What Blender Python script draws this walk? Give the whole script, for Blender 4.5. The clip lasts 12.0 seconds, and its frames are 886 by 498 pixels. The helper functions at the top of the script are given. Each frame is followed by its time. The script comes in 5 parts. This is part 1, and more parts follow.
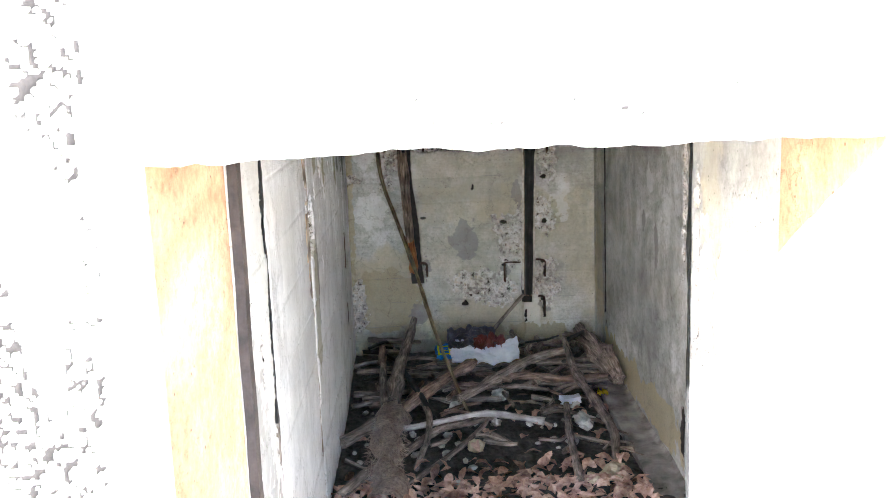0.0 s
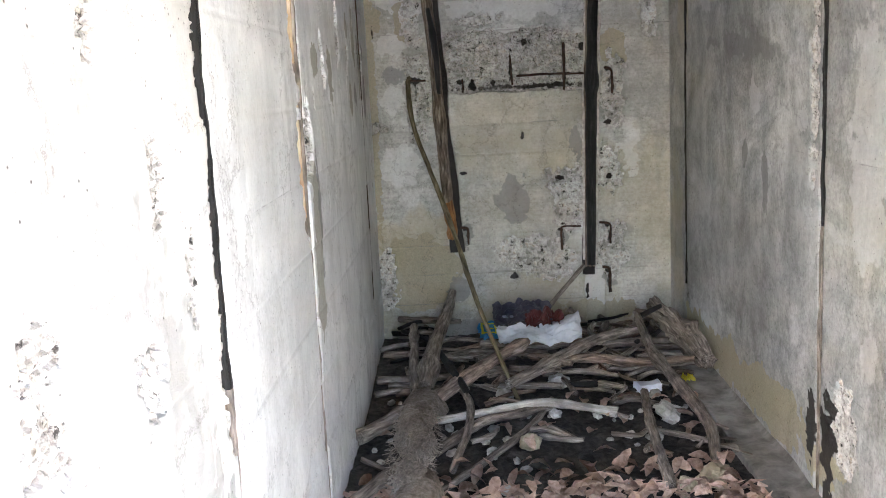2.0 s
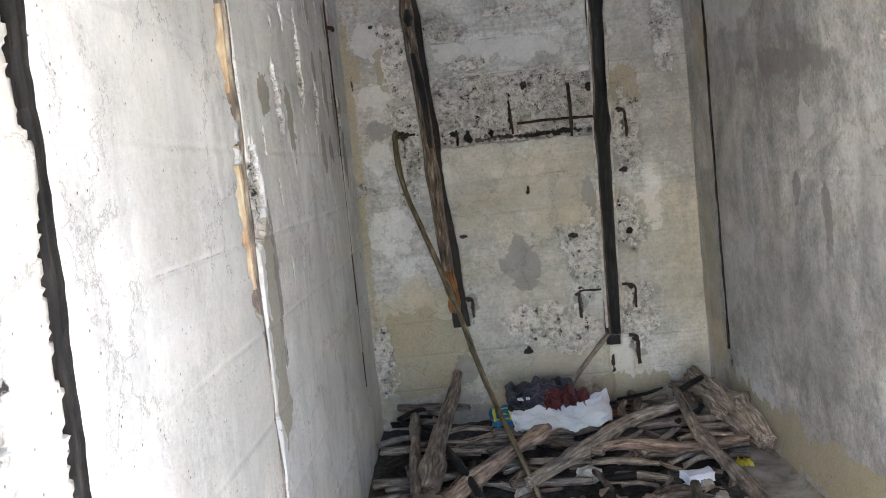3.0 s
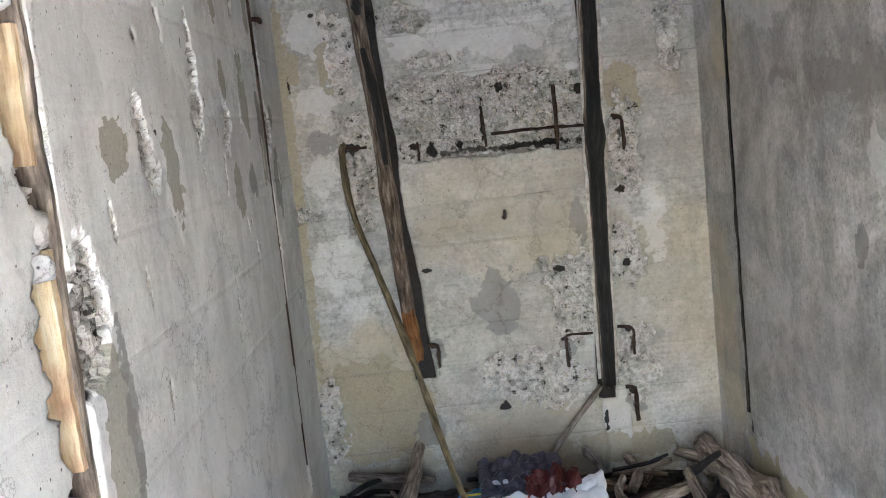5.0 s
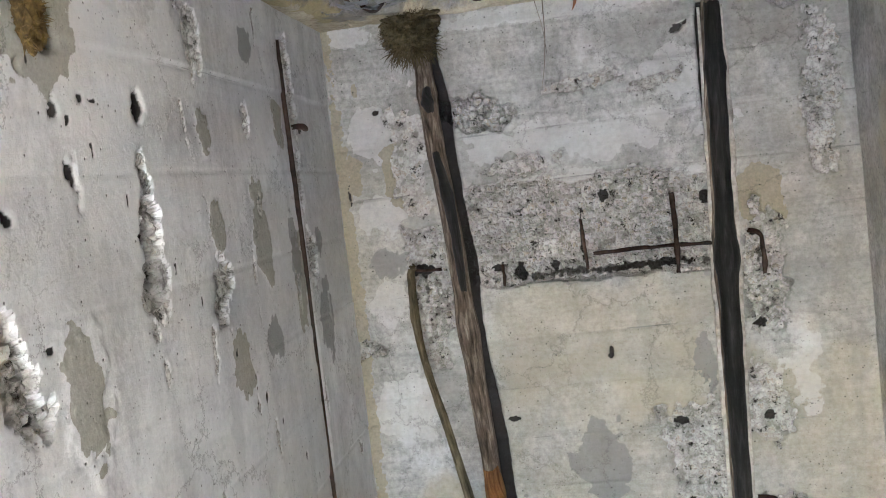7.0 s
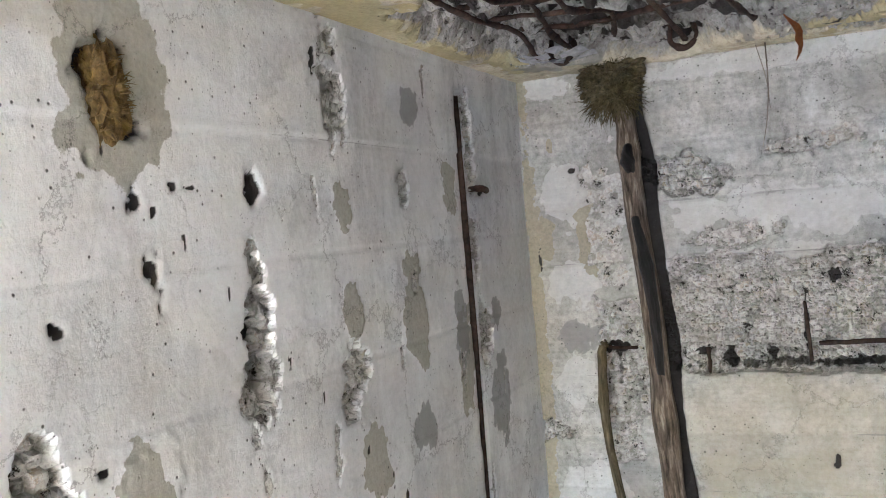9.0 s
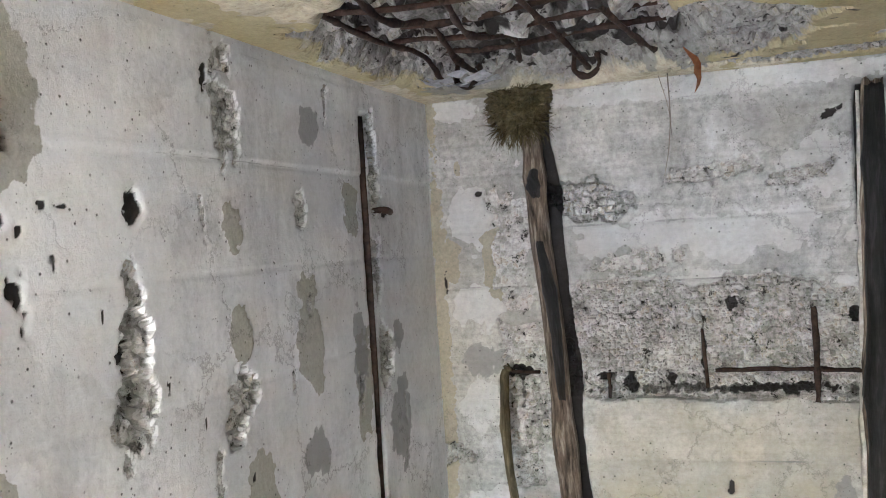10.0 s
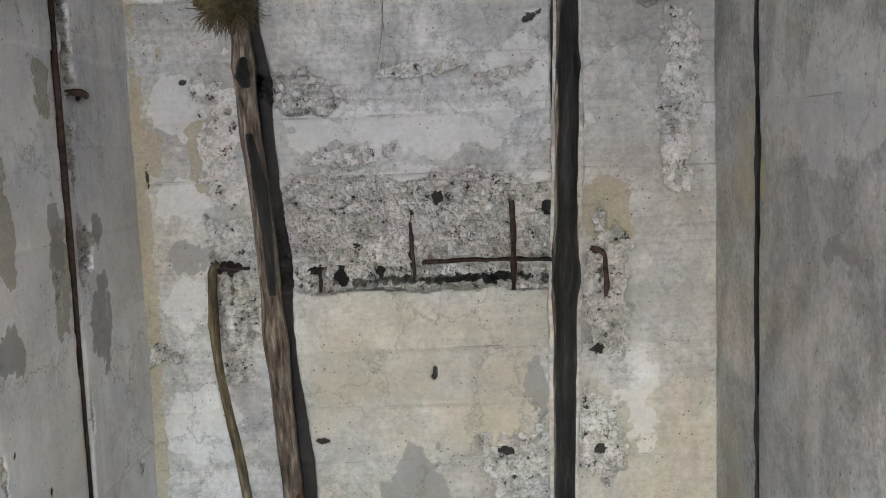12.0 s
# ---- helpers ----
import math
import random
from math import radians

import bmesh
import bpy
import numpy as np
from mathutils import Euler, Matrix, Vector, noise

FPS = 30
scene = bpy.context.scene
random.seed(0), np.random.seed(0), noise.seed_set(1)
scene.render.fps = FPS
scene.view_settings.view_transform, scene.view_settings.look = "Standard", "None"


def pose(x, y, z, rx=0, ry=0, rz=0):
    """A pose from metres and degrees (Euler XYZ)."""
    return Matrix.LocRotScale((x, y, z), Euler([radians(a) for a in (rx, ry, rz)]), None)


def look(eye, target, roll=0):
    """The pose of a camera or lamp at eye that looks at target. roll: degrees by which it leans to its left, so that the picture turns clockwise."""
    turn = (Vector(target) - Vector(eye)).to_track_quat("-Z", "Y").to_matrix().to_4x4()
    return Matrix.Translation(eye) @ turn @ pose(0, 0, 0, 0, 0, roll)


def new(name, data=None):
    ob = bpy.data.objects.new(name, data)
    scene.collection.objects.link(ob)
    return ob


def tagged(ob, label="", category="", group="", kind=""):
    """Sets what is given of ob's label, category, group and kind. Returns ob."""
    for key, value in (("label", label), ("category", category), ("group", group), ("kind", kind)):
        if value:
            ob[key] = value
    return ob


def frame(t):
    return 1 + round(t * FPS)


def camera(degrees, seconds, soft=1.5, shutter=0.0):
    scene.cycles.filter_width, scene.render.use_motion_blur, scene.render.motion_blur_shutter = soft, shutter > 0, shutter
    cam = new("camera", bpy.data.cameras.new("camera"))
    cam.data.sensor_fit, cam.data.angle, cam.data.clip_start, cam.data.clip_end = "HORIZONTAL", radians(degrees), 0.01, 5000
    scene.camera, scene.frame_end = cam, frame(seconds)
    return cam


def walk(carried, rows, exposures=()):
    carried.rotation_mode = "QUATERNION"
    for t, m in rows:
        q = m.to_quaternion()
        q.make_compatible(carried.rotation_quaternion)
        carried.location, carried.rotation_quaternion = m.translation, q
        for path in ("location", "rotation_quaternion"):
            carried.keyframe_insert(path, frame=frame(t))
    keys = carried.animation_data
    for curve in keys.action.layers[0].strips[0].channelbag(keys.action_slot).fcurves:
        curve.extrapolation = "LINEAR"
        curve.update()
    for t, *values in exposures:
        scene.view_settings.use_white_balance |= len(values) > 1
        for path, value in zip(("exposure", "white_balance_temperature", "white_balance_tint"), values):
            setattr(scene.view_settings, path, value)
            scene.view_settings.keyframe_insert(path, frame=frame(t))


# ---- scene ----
cam = camera(50.0, 12.0, soft=1.0)
METRES, EYE, TILT, LEAN, TURN = 3.6, 1.66, 0.0, 0.0, -1.1
ROWS = [
    (0.0, 0.0, 0.0, 0.0, -0.4, -10.7, 2.12),
    (0.5, 0.0187, 0.0624, -0.044, 1.21, -9.91, 2.43),
    (1.0, 0.0254, 0.1193, -0.075, 2.64, -9.87, 2.64),
    (1.5, 0.0149, 0.1951, -0.0948, 2.63, -10.1, 2.86),
    (2.0, 0.0001, 0.2379, -0.1146, 2.32, -9.87, 2.86),
    (2.5, -0.0101, 0.3095, -0.1435, 2.34, -7.1, 4.35),
    (3.0, 0.0042, 0.3962, -0.1476, 2.53, -5.1, 5.98),
    (3.5, 0.022, 0.4647, -0.1313, 2.57, -6.21, 5.54),
    (5.5, 0.0141, 0.6546, -0.086, 0.7, -7.49, 6.27),
    (6.0, 0.0391, 0.7145, -0.0707, 2.51, -6.17, 6.6),
    (6.5, 0.0546, 0.7449, -0.0507, 4.87, -4.97, 6.49),
    (7.0, 0.0619, 0.7783, -0.0411, 9.74, -4.0, 6.69),
    (7.5, 0.0685, 0.8145, -0.0297, 14.3, -3.63, 7.32),
    (9.5, 0.1033, 0.8623, -0.0141, 26.45, -0.52, 4.1),
    (10.0, 0.1089, 0.8691, -0.0126, 21.1, -0.47, 3.46),
    (10.5, 0.113, 0.8751, -0.0131, 15.54, -0.44, 3.15),
    (11.0, 0.11, 0.8761, -0.0126, 10.44, -0.69, 2.93),
    (11.5, 0.1001, 0.8773, -0.0142, 5.59, -2.08, 2.7),
    (12.0, 0.0898, 0.8714, -0.0273, 2.34, -6.42, 2.19),
]
walk(cam, [(t, pose(0, 0, EYE, TILT, LEAN, TURN) @ pose(METRES * x, METRES * y, METRES * z, 90 + pitch, roll, yaw)) for t, x, y, z, yaw, pitch, roll in ROWS],
     [(0.0, 4.75, 5850, 12), (0.6, 4.9, 5850, 12), (1.5, 4.9, 5850, 13), (2.5, 4.9, 5850, 13), (3.5, 5.02, 5850, 14), (5.5, 5.3, 5800, 14), (7.5, 5.6, 5800, 14), (9.5, 5.75, 5800, 14), (10.5, 5.65, 5800, 14), (11.5, 5.4, 5800, 14), (12.0, 5.5, 5800, 14)])

# ---- light ----
world = bpy.data.worlds.new("sky")
scene.world = world
world.use_nodes = True
wn = world.node_tree.nodes
sky = wn.new("ShaderNodeTexSky")
sky.sky_type, sky.sun_disc = "NISHITA", False
sky.sun_elevation, sky.sun_rotation = radians(25), radians(218.7)
wn["Background"].inputs[1].default_value = 0.11
world.node_tree.links.new(sky.outputs[0], wn["Background"].inputs[0])
sun = new("sun", bpy.data.lights.new("sun", "SUN"))
sun.data.energy, sun.data.angle, sun.data.color = 3.8, radians(0.5), (1.0, 0.97, 0.92)
sun.matrix_world = look((-0.8, -1.0, 0.6), (0, 0, 0))

# ---- plan: metres ----
LEFT, RIGHT, BACK, CEIL = -0.42, 1.0, 5.49, 1.98
PIER_X, PIER_Y = 0.6, 2.09
FRONT, INNER = 1.0, 1.31
DOOR_L, DOOR_R, LINTEL = -0.29, 0.5, 1.575


# ---- noise and shapes ----
def lattice(ix, iy, seed):
    h = (ix.astype(np.int64) * 374761393 + iy.astype(np.int64) * 668265263 + seed * 1442695041) & 0xFFFFFFFF
    h = ((h ^ (h >> 13)) * 1274126177) & 0xFFFFFFFF
    return ((h ^ (h >> 16)) & 0xFFFF) / 65535.0


def vnoise(x, y, seed=0):
    x0, y0 = np.floor(x), np.floor(y)
    fx, fy = x - x0, y - y0
    fx, fy = fx * fx * (3 - 2 * fx), fy * fy * (3 - 2 * fy)
    a, b = lattice(x0, y0, seed), lattice(x0 + 1, y0, seed)
    c, d = lattice(x0, y0 + 1, seed), lattice(x0 + 1, y0 + 1, seed)
    return (a + (b - a) * fx) * (1 - fy) + (c + (d - c) * fx) * fy


def fbm(x, y, seed=0, octaves=4):
    s, a, tot = 0.0, 1.0, 0.0
    for k in range(octaves):
        s = s + a * (vnoise(x * 2 ** k, y * 2 ** k, seed + 17 * k) - 0.5)
        tot += a
        a *= 0.5
    return s / tot * 2


def smooth(a, b, x):
    t = np.clip((x - a) / (b - a), 0, 1)
    return t * t * (3 - 2 * t)


def cells(x, y, seed):
    """Distances to the nearest and second point of a jittered lattice, and the nearest one's own random value."""
    ix, iy = np.floor(x), np.floor(y)
    near, second, pick = np.full_like(x, 9.0), np.full_like(x, 9.0), np.zeros_like(x)
    for i in (-1, 0, 1):
        for j in (-1, 0, 1):
            a, b = ix + i, iy + j
            d = np.hypot(a + 0.1 + 0.8 * lattice(a, b, seed) - x, b + 0.1 + 0.8 * lattice(a, b, seed + 7) - y)
            closer = d < near
            second = np.where(closer, near, np.minimum(second, d))
            pick = np.where(closer, lattice(a, b, seed + 13), pick)
            near = np.where(closer, d, near)
    return near, second, pick


MASKS = ("spall", "ochre", "dark", "pale", "damp", "grey", "warm", "stone")


class Relief:
    """A wall face as a fine grid: u along it, v across it, pushed in along its normal, with masks for its materials."""

    def __init__(self, u0, u1, v0, v1, step, seed, fine=None):
        """fine = (from, to, step) along u gives a stretch of the wall a closer grid."""
        self.us = np.linspace(u0, u1, int((u1 - u0) / step) + 1)
        if fine:
            f0, f1, fs = fine
            lo, hi = self.us[self.us < f0 - step / 2], self.us[self.us > f1 + step / 2]
            self.us = np.concatenate([lo, np.linspace(f0, f1, int((f1 - f0) / fs) + 1), hi])
            step = fs
        self.vs = np.linspace(v0, v1, int((v1 - v0) / step) + 1)
        self.nu, self.nv = len(self.us), len(self.vs)
        self.U, self.V = np.meshgrid(self.us, self.vs)
        self.seed = seed
        self.h = 0.004 * fbm(self.U * 1.7, self.V * 1.7, seed) + 0.0012 * fbm(self.U * 14, self.V * 14, seed + 5)
        self.mask = {k: np.zeros_like(self.U) for k in MASKS}

    def window(self, u0, u1, v0, v1):
        i0, i1 = np.searchsorted(self.us, (u0, u1))
        j0, j1 = np.searchsorted(self.vs, (v0, v1))
        return slice(j0, j1), slice(i0, i1)

    def around(self, m):
        j, i = np.nonzero(m.any(1))[0], np.nonzero(m.any(0))[0]
        if not len(j):
            return slice(0, 0), slice(0, 0)
        return slice(j[0], j[-1] + 1), slice(i[0], i[-1] + 1)

    def blob(self, u, v, ru, rv, turn=0.0, ragged=0.35, edge=0.3, grain=1.0):
        self.seed += 3
        a = radians(turn)
        edge = max(edge, 0.2)
        reach = 1 + edge + 1.4 * ragged + 0.3
        eu = reach * (abs(ru * math.cos(a)) + abs(rv * math.sin(a)))
        ev = reach * (abs(ru * math.sin(a)) + abs(rv * math.cos(a)))
        w = self.window(u - eu, u + eu, v - ev, v + ev)
        U, V = self.U[w], self.V[w]
        du, dv = U - u, V - v
        p, q = (du * math.cos(a) + dv * math.sin(a)) / ru, (-du * math.sin(a) + dv * math.cos(a)) / rv
        s = grain / max(min(ru, rv), 0.012)
        d = np.sqrt(p * p + q * q) + 1.5 * ragged * fbm(U * s * 0.9, V * s * 0.9, self.seed, 5) + 0.3 * fbm(U * s * 3.1, V * s * 3.1, self.seed + 8, 3)
        m = np.zeros_like(self.U)
        m[w] = 1 - smooth(1 - edge, 1 + edge, d)
        return m

    def box(self, u0, u1, v0, v1, ragged=0.02, edge=0.008):
        self.seed += 3
        k = 2 * ragged + edge
        g = self.window(u0 - k, u1 + k, v0 - k, v1 + k)
        U, V = self.U[g], self.V[g]
        w = ragged * fbm(U * 9, V * 9, self.seed, 5)
        w2 = ragged * fbm(U * 9 + 40, V * 9, self.seed + 1, 5)
        m = np.zeros_like(self.U)
        m[g] = (smooth(u0 - edge, u0 + edge, U + w) * (1 - smooth(u1 - edge, u1 + edge, U + w))
                * smooth(v0 - edge, v0 + edge, V + w2) * (1 - smooth(v1 - edge, v1 + edge, V + w2)))
        return m

    def put(self, kind, m, amount=1.0):
        self.mask[kind] = np.maximum(self.mask[kind], m * amount)

    def spall(self, m, depth=0.012, size=0.0):
        """Breaks the skin away down to angular stones set in mortar."""
        w = self.around(m)
        if not m[w].size:
            return
        U, V, k = self.U[w], self.V[w], m[w]
        size = size or (0.024 if depth > 0.012 else 0.017)
        near, second, pick = cells(U / size + 0.25 * fbm(U * 60, V * 60, self.seed + 6, 2), V / size, self.seed + 4)
        stone = smooth(0.03, 0.22, second - near) * (0.15 + 0.85 * pick) - 0.45 * near
        rise = min(1.1 * depth, 0.016)
        k = smooth(0.3, 0.7, k)
        self.h[w] += k * (rise * (stone - 0.45) - depth - 0.35 * depth * fbm(U * 8, V * 8, self.seed + 2, 2))
        self.mask["stone"][w] = np.where(k > 0.05, pick, self.mask["stone"][w])
        self.put("spall", m)

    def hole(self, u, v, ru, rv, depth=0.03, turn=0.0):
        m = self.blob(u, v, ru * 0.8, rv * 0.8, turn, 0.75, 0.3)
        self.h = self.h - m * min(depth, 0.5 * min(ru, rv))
        # the hollow is shallow, so its shade is put into the colour
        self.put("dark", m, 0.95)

    def patch(self, kind, u, v, ru, rv, amount=1.0, turn=0.0, ragged=0.45, edge=0.15, lift=0.0):
        m = self.blob(u, v, ru, rv, turn, ragged, edge)
        self.h = self.h + m * lift
        self.put(kind, m, amount)

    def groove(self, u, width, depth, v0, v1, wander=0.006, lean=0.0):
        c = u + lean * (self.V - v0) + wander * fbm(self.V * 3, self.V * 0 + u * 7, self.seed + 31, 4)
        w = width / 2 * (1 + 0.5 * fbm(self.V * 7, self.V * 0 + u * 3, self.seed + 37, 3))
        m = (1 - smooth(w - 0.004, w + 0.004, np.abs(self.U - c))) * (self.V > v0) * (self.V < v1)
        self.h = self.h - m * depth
        # dirt and shade inside the joint, both put into the colour
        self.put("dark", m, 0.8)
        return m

    def seams(self, spacing, offset, depth=0.0025, stain=0.9, tone=0.5):
        k = (self.V - offset) / spacing + 0.02 * fbm(self.U * 2, self.V * 2, self.seed + 70)
        n = np.floor(k)
        step = (lattice(n, n * 0, self.seed) - 0.5) * 0.004
        near = np.abs(k - np.round(k)) * spacing
        fade = smooth(-0.5, 0.1, fbm(self.U * 1.5, np.round(k) * 3.1, self.seed + 71))
        line = fade * (1 - smooth(0.001, 0.0055, near))
        self.h = self.h + step - depth * line
        self.put("damp", line * smooth(-0.45, 0.3, fbm(self.U * 5, self.V * 5, self.seed + 72)), stain)
        board = np.floor(self.U / 0.9 + 0.37 * n)
        self.put("grey", smooth(0.35, 0.95, lattice(n, board, self.seed + 3)) * smooth(-0.5, 0.3, fbm(self.U * 2.2, self.V * 6, self.seed + 73)), tone)

    def build(self, name, place, material, thick=0.25, side=None):
        """place(u, v, h) gives x, y, z arrays; a flat back closes the slab."""
        n = self.nu * self.nv
        front = np.stack(place(self.U, self.V, self.h), -1).reshape(-1, 3)
        idx = np.arange(n).reshape(self.nv, self.nu)
        quads = np.stack([idx[:-1, :-1], idx[:-1, 1:], idx[1:, 1:], idx[1:, :-1]], -1).reshape(-1, 4)
        rim = np.concatenate([idx[0, :-1], idx[:-1, -1], idx[-1, :0:-1], idx[:0:-1, 0]])
        ru, rv = self.U.reshape(-1)[rim], self.V.reshape(-1)[rim]
        back = np.stack(place(ru, rv, np.full_like(ru, -thick)), -1)
        verts = np.concatenate([front, back])
        m = len(rim)
        a = np.arange(m)
        b = (a + 1) % m
        sides = np.stack([rim[b], rim[a], n + a, n + b], -1)
        faces = [tuple(f) for f in np.concatenate([quads, sides]).tolist()] + [tuple((n + a[::-1]).tolist())]
        me = bpy.data.meshes.new(name)
        me.from_pydata(verts.tolist(), [], faces)
        for k, v in self.mask.items():
            at = me.attributes.new(k, "FLOAT", "POINT")
            at.data.foreach_set("value", np.concatenate([v.reshape(-1), np.zeros(m)]).astype(np.float32))
        sound = (self.mask["spall"].reshape(-1)[quads].max(1) < 0.3).tolist()
        me.polygons.foreach_set("use_smooth", sound + [False] * (len(faces) - len(quads)))
        me.materials.append(material)
        if side:
            me.materials.append(side)
            me.polygons.foreach_set("material_index", [0] * len(quads) + [1] * (len(faces) - len(quads)))
        me.update()
        return tagged(new(name, me), kind="structure")


def box(bm, x0, x1, y0, y1, z0, z1):
    m = Matrix.LocRotScale(((x0 + x1) / 2, (y0 + y1) / 2, (z0 + z1) / 2), None, (x1 - x0, y1 - y0, z1 - z0))
    return bmesh.ops.create_cube(bm, size=1, matrix=m)["verts"]


def mesh_of(name, bm, material, smooth_faces=False):
    me = bpy.data.meshes.new(name)
    if smooth_faces:
        for f in bm.faces:
            f.smooth = True
    bm.to_mesh(me)
    bm.free()
    me.materials.append(material)
    return me


def part(name, bm, material, parent, label="", smooth_faces=False):
    ob = new(name, mesh_of(name, bm, material, smooth_faces))
    ob.parent = parent
    return tagged(ob, label)


def thing(name, bm, material, label, category, group="", smooth_faces=False):
    return tagged(new(name, mesh_of(name, bm, material, smooth_faces)), label, category, group)


def structure(name, bm, material):
    return tagged(new(name, mesh_of(name, bm, material)), kind="structure")


# ---- materials ----
def shader(name):
    m = bpy.data.materials.new(name)
    m.use_nodes = True
    return m, m.node_tree.nodes, m.node_tree.links, m.node_tree.nodes["Principled BSDF"]


def tex(nodes, links, kind, scale, vector, **kw):
    n = nodes.new("ShaderNodeTexNoise" if kind == "noise" else "ShaderNodeTexVoronoi")
    n.inputs["Scale"].default_value = scale
    for k, v in kw.items():
        if k == "feature":
            n.feature = v
        else:
            n.inputs[k].default_value = v
    links.new(vector, n.inputs["Vector"])
    return n


def ramp(nodes, links, value, stops):
    r = nodes.new("ShaderNodeValToRGB")
    while len(r.color_ramp.elements) < len(stops):
        r.color_ramp.elements.new(0.5)
    for e, (p, c) in zip(r.color_ramp.elements, stops):
        e.position = p
        e.color = (*c, 1) if len(c) == 3 else (c[0],) * 3 + (1,)
    links.new(value, r.inputs[0])
    return r.outputs[0]


def mix(nodes, links, fac, a, b, blend="MIX"):
    n = nodes.new("ShaderNodeMix")
    n.data_type, n.blend_type = "RGBA", blend
    for sock, v in ((n.inputs["Factor"], fac), (n.inputs["A"], a), (n.inputs["B"], b)):
        if isinstance(v, (int, float)):
            sock.default_value = v
        elif isinstance(v, tuple):
            sock.default_value = (*v, 1)
        else:
            links.new(v, sock)
    return n.outputs["Result"]


def calc(nodes, links, op, a, b):
    n = nodes.new("ShaderNodeMath")
    n.operation = op
    n.use_clamp = True
    for sock, v in ((n.inputs[0], a), (n.inputs[1], b)):
        if isinstance(v, (int, float)):
            sock.default_value = v
        else:
            links.new(v, sock)
    return n.outputs[0]


def mapped(nodes, links, scale=(1, 1, 1)):
    c = nodes.new("ShaderNodeTexCoord")
    m = nodes.new("ShaderNodeMapping")
    m.inputs["Scale"].default_value = scale
    links.new(c.outputs["Object"], m.inputs["Vector"])
    return m.outputs[0]


def bumped(nodes, links, bsdf, heights):
    last = None
    for h, strength, dist in heights:
        b = nodes.new("ShaderNodeBump")
        b.inputs["Strength"].default_value, b.inputs["Distance"].default_value = strength, dist
        links.new(h, b.inputs["Height"])
        if last:
            links.new(last, b.inputs["Normal"])
        last = b.outputs[0]
    links.new(last, bsdf.inputs["Normal"])


def concrete(name, low, mid, high, ochre=(0.40, 0.355, 0.24), streak=0.4, peel=0.3, mottle=0.4, bare=1.0, spec=0.25, grain=34, sharp=(0.40, 0.58), cracks=0.2, boards=0.0, dark_tone=1.0):
    """Old board-marked concrete and render: mottling, runs, peeling limewash, hairline cracks, pits, and the masks of a Relief."""
    m, n, l, b = shader(name)
    v, vs = mapped(n, l), mapped(n, l, (5, 5, 0.7))
    big = tex(n, l, "noise", 2.6, v, Detail=10, Roughness=0.66, Distortion=0.6)
    col = ramp(n, l, big.outputs[0], [(0.36, low), (0.5, mid), (0.62, high)])
    middle = tex(n, l, "noise", 13, v, Detail=9, Roughness=0.7, Distortion=0.3)
    col = mix(n, l, mottle, col, ramp(n, l, middle.outputs[0], [(0.3, (0.22,)), (0.5, (0.5,)), (0.68, (0.72,))]), "OVERLAY")
    run = tex(n, l, "noise", 1.9, vs, Detail=8, Roughness=0.68)
    col = mix(n, l, calc(n, l, "MULTIPLY", ramp(n, l, run.outputs[0], [(0.5, (0,)), (0.68, (1,))]), streak), col, tuple(c * 0.5 for c in low))
    tint = tex(n, l, "noise", 1.3, v, Detail=7, Roughness=0.6)
    col = mix(n, l, calc(n, l, "MULTIPLY", ramp(n, l, tint.outputs[0], [(0.5, (0,)), (0.66, (1,))]), 0.4), col, ochre)
    flake = tex(n, l, "noise", 5.5, v, Detail=11, Roughness=0.72, Distortion=0.2)
    lost = calc(n, l, "MULTIPLY", ramp(n, l, flake.outputs[0], [(0.56, (0,)), (0.585, (1,))]), peel)
    col = mix(n, l, lost, col, mix(n, l, middle.outputs[0], tuple(c * 0.75 for c in low), mid))
    speck = tex(n, l, "noise", 70, v, Detail=6, Roughness=0.75)
    col = mix(n, l, 0.75, col, ramp(n, l, speck.outputs[0], [(0.3, (0.28,)), (0.5, (0.5,)), (0.7, (0.68,))]), "OVERLAY")
    fibre = tex(n, l, "noise", 3.0, mapped(n, l, (1.2, 1.2, 34)), Detail=6, Roughness=0.6)
    col = mix(n, l, boards, col, ramp(n, l, fibre.outputs[0], [(0.3, (0.3,)), (0.5, (0.5,)), (0.7, (0.66,))]), "OVERLAY")
    attr = {}
    for k in MASKS:
        a = n.new("ShaderNodeAttribute")
        a.attribute_name = k
        attr[k] = a.outputs["Fac"]
    rag = tex(n, l, "noise", grain, v, Detail=9, Roughness=0.75)

    def torn(k, lo=0.44, hi=0.54):
        t = calc(n, l, "ADD", calc(n, l, "MULTIPLY", attr[k], 0.55), calc(n, l, "MULTIPLY", rag.outputs[0], 0.42))
        return ramp(n, l, t, [(lo, (0,)), (hi, (1,))])
    soft = tex(n, l, "noise", 17, v, Detail=8, Roughness=0.7)
    col = mix(n, l, calc(n, l, "MULTIPLY", attr["warm"], 0.8), col, mix(n, l, soft.outputs[0], tuple(min(0.8, c * 1.6) for c in ochre), tuple(c * 1.05 for c in ochre)))
    col = mix(n, l, calc(n, l, "MULTIPLY", attr["grey"], 0.7), col, mix(n, l, soft.outputs[0], low, tuple(c * 0.62 for c in low)))
    sand = tex(n, l, "noise", 130, v, Detail=4, Roughness=0.7)
    col = mix(n, l, calc(n, l, "MULTIPLY", torn("pale", 0.45, 0.5), 0.5), col, mix(n, l, soft.outputs[0], mid, (0.88, 0.88, 0.87)))
    col = mix(n, l, calc(n, l, "MULTIPLY", torn("ochre", 0.46, 0.5), 0.85), col, mix(n, l, sand.outputs[0], tuple(min(0.8, c * 1.5) for c in ochre), tuple(c * 0.55 for c in ochre)))
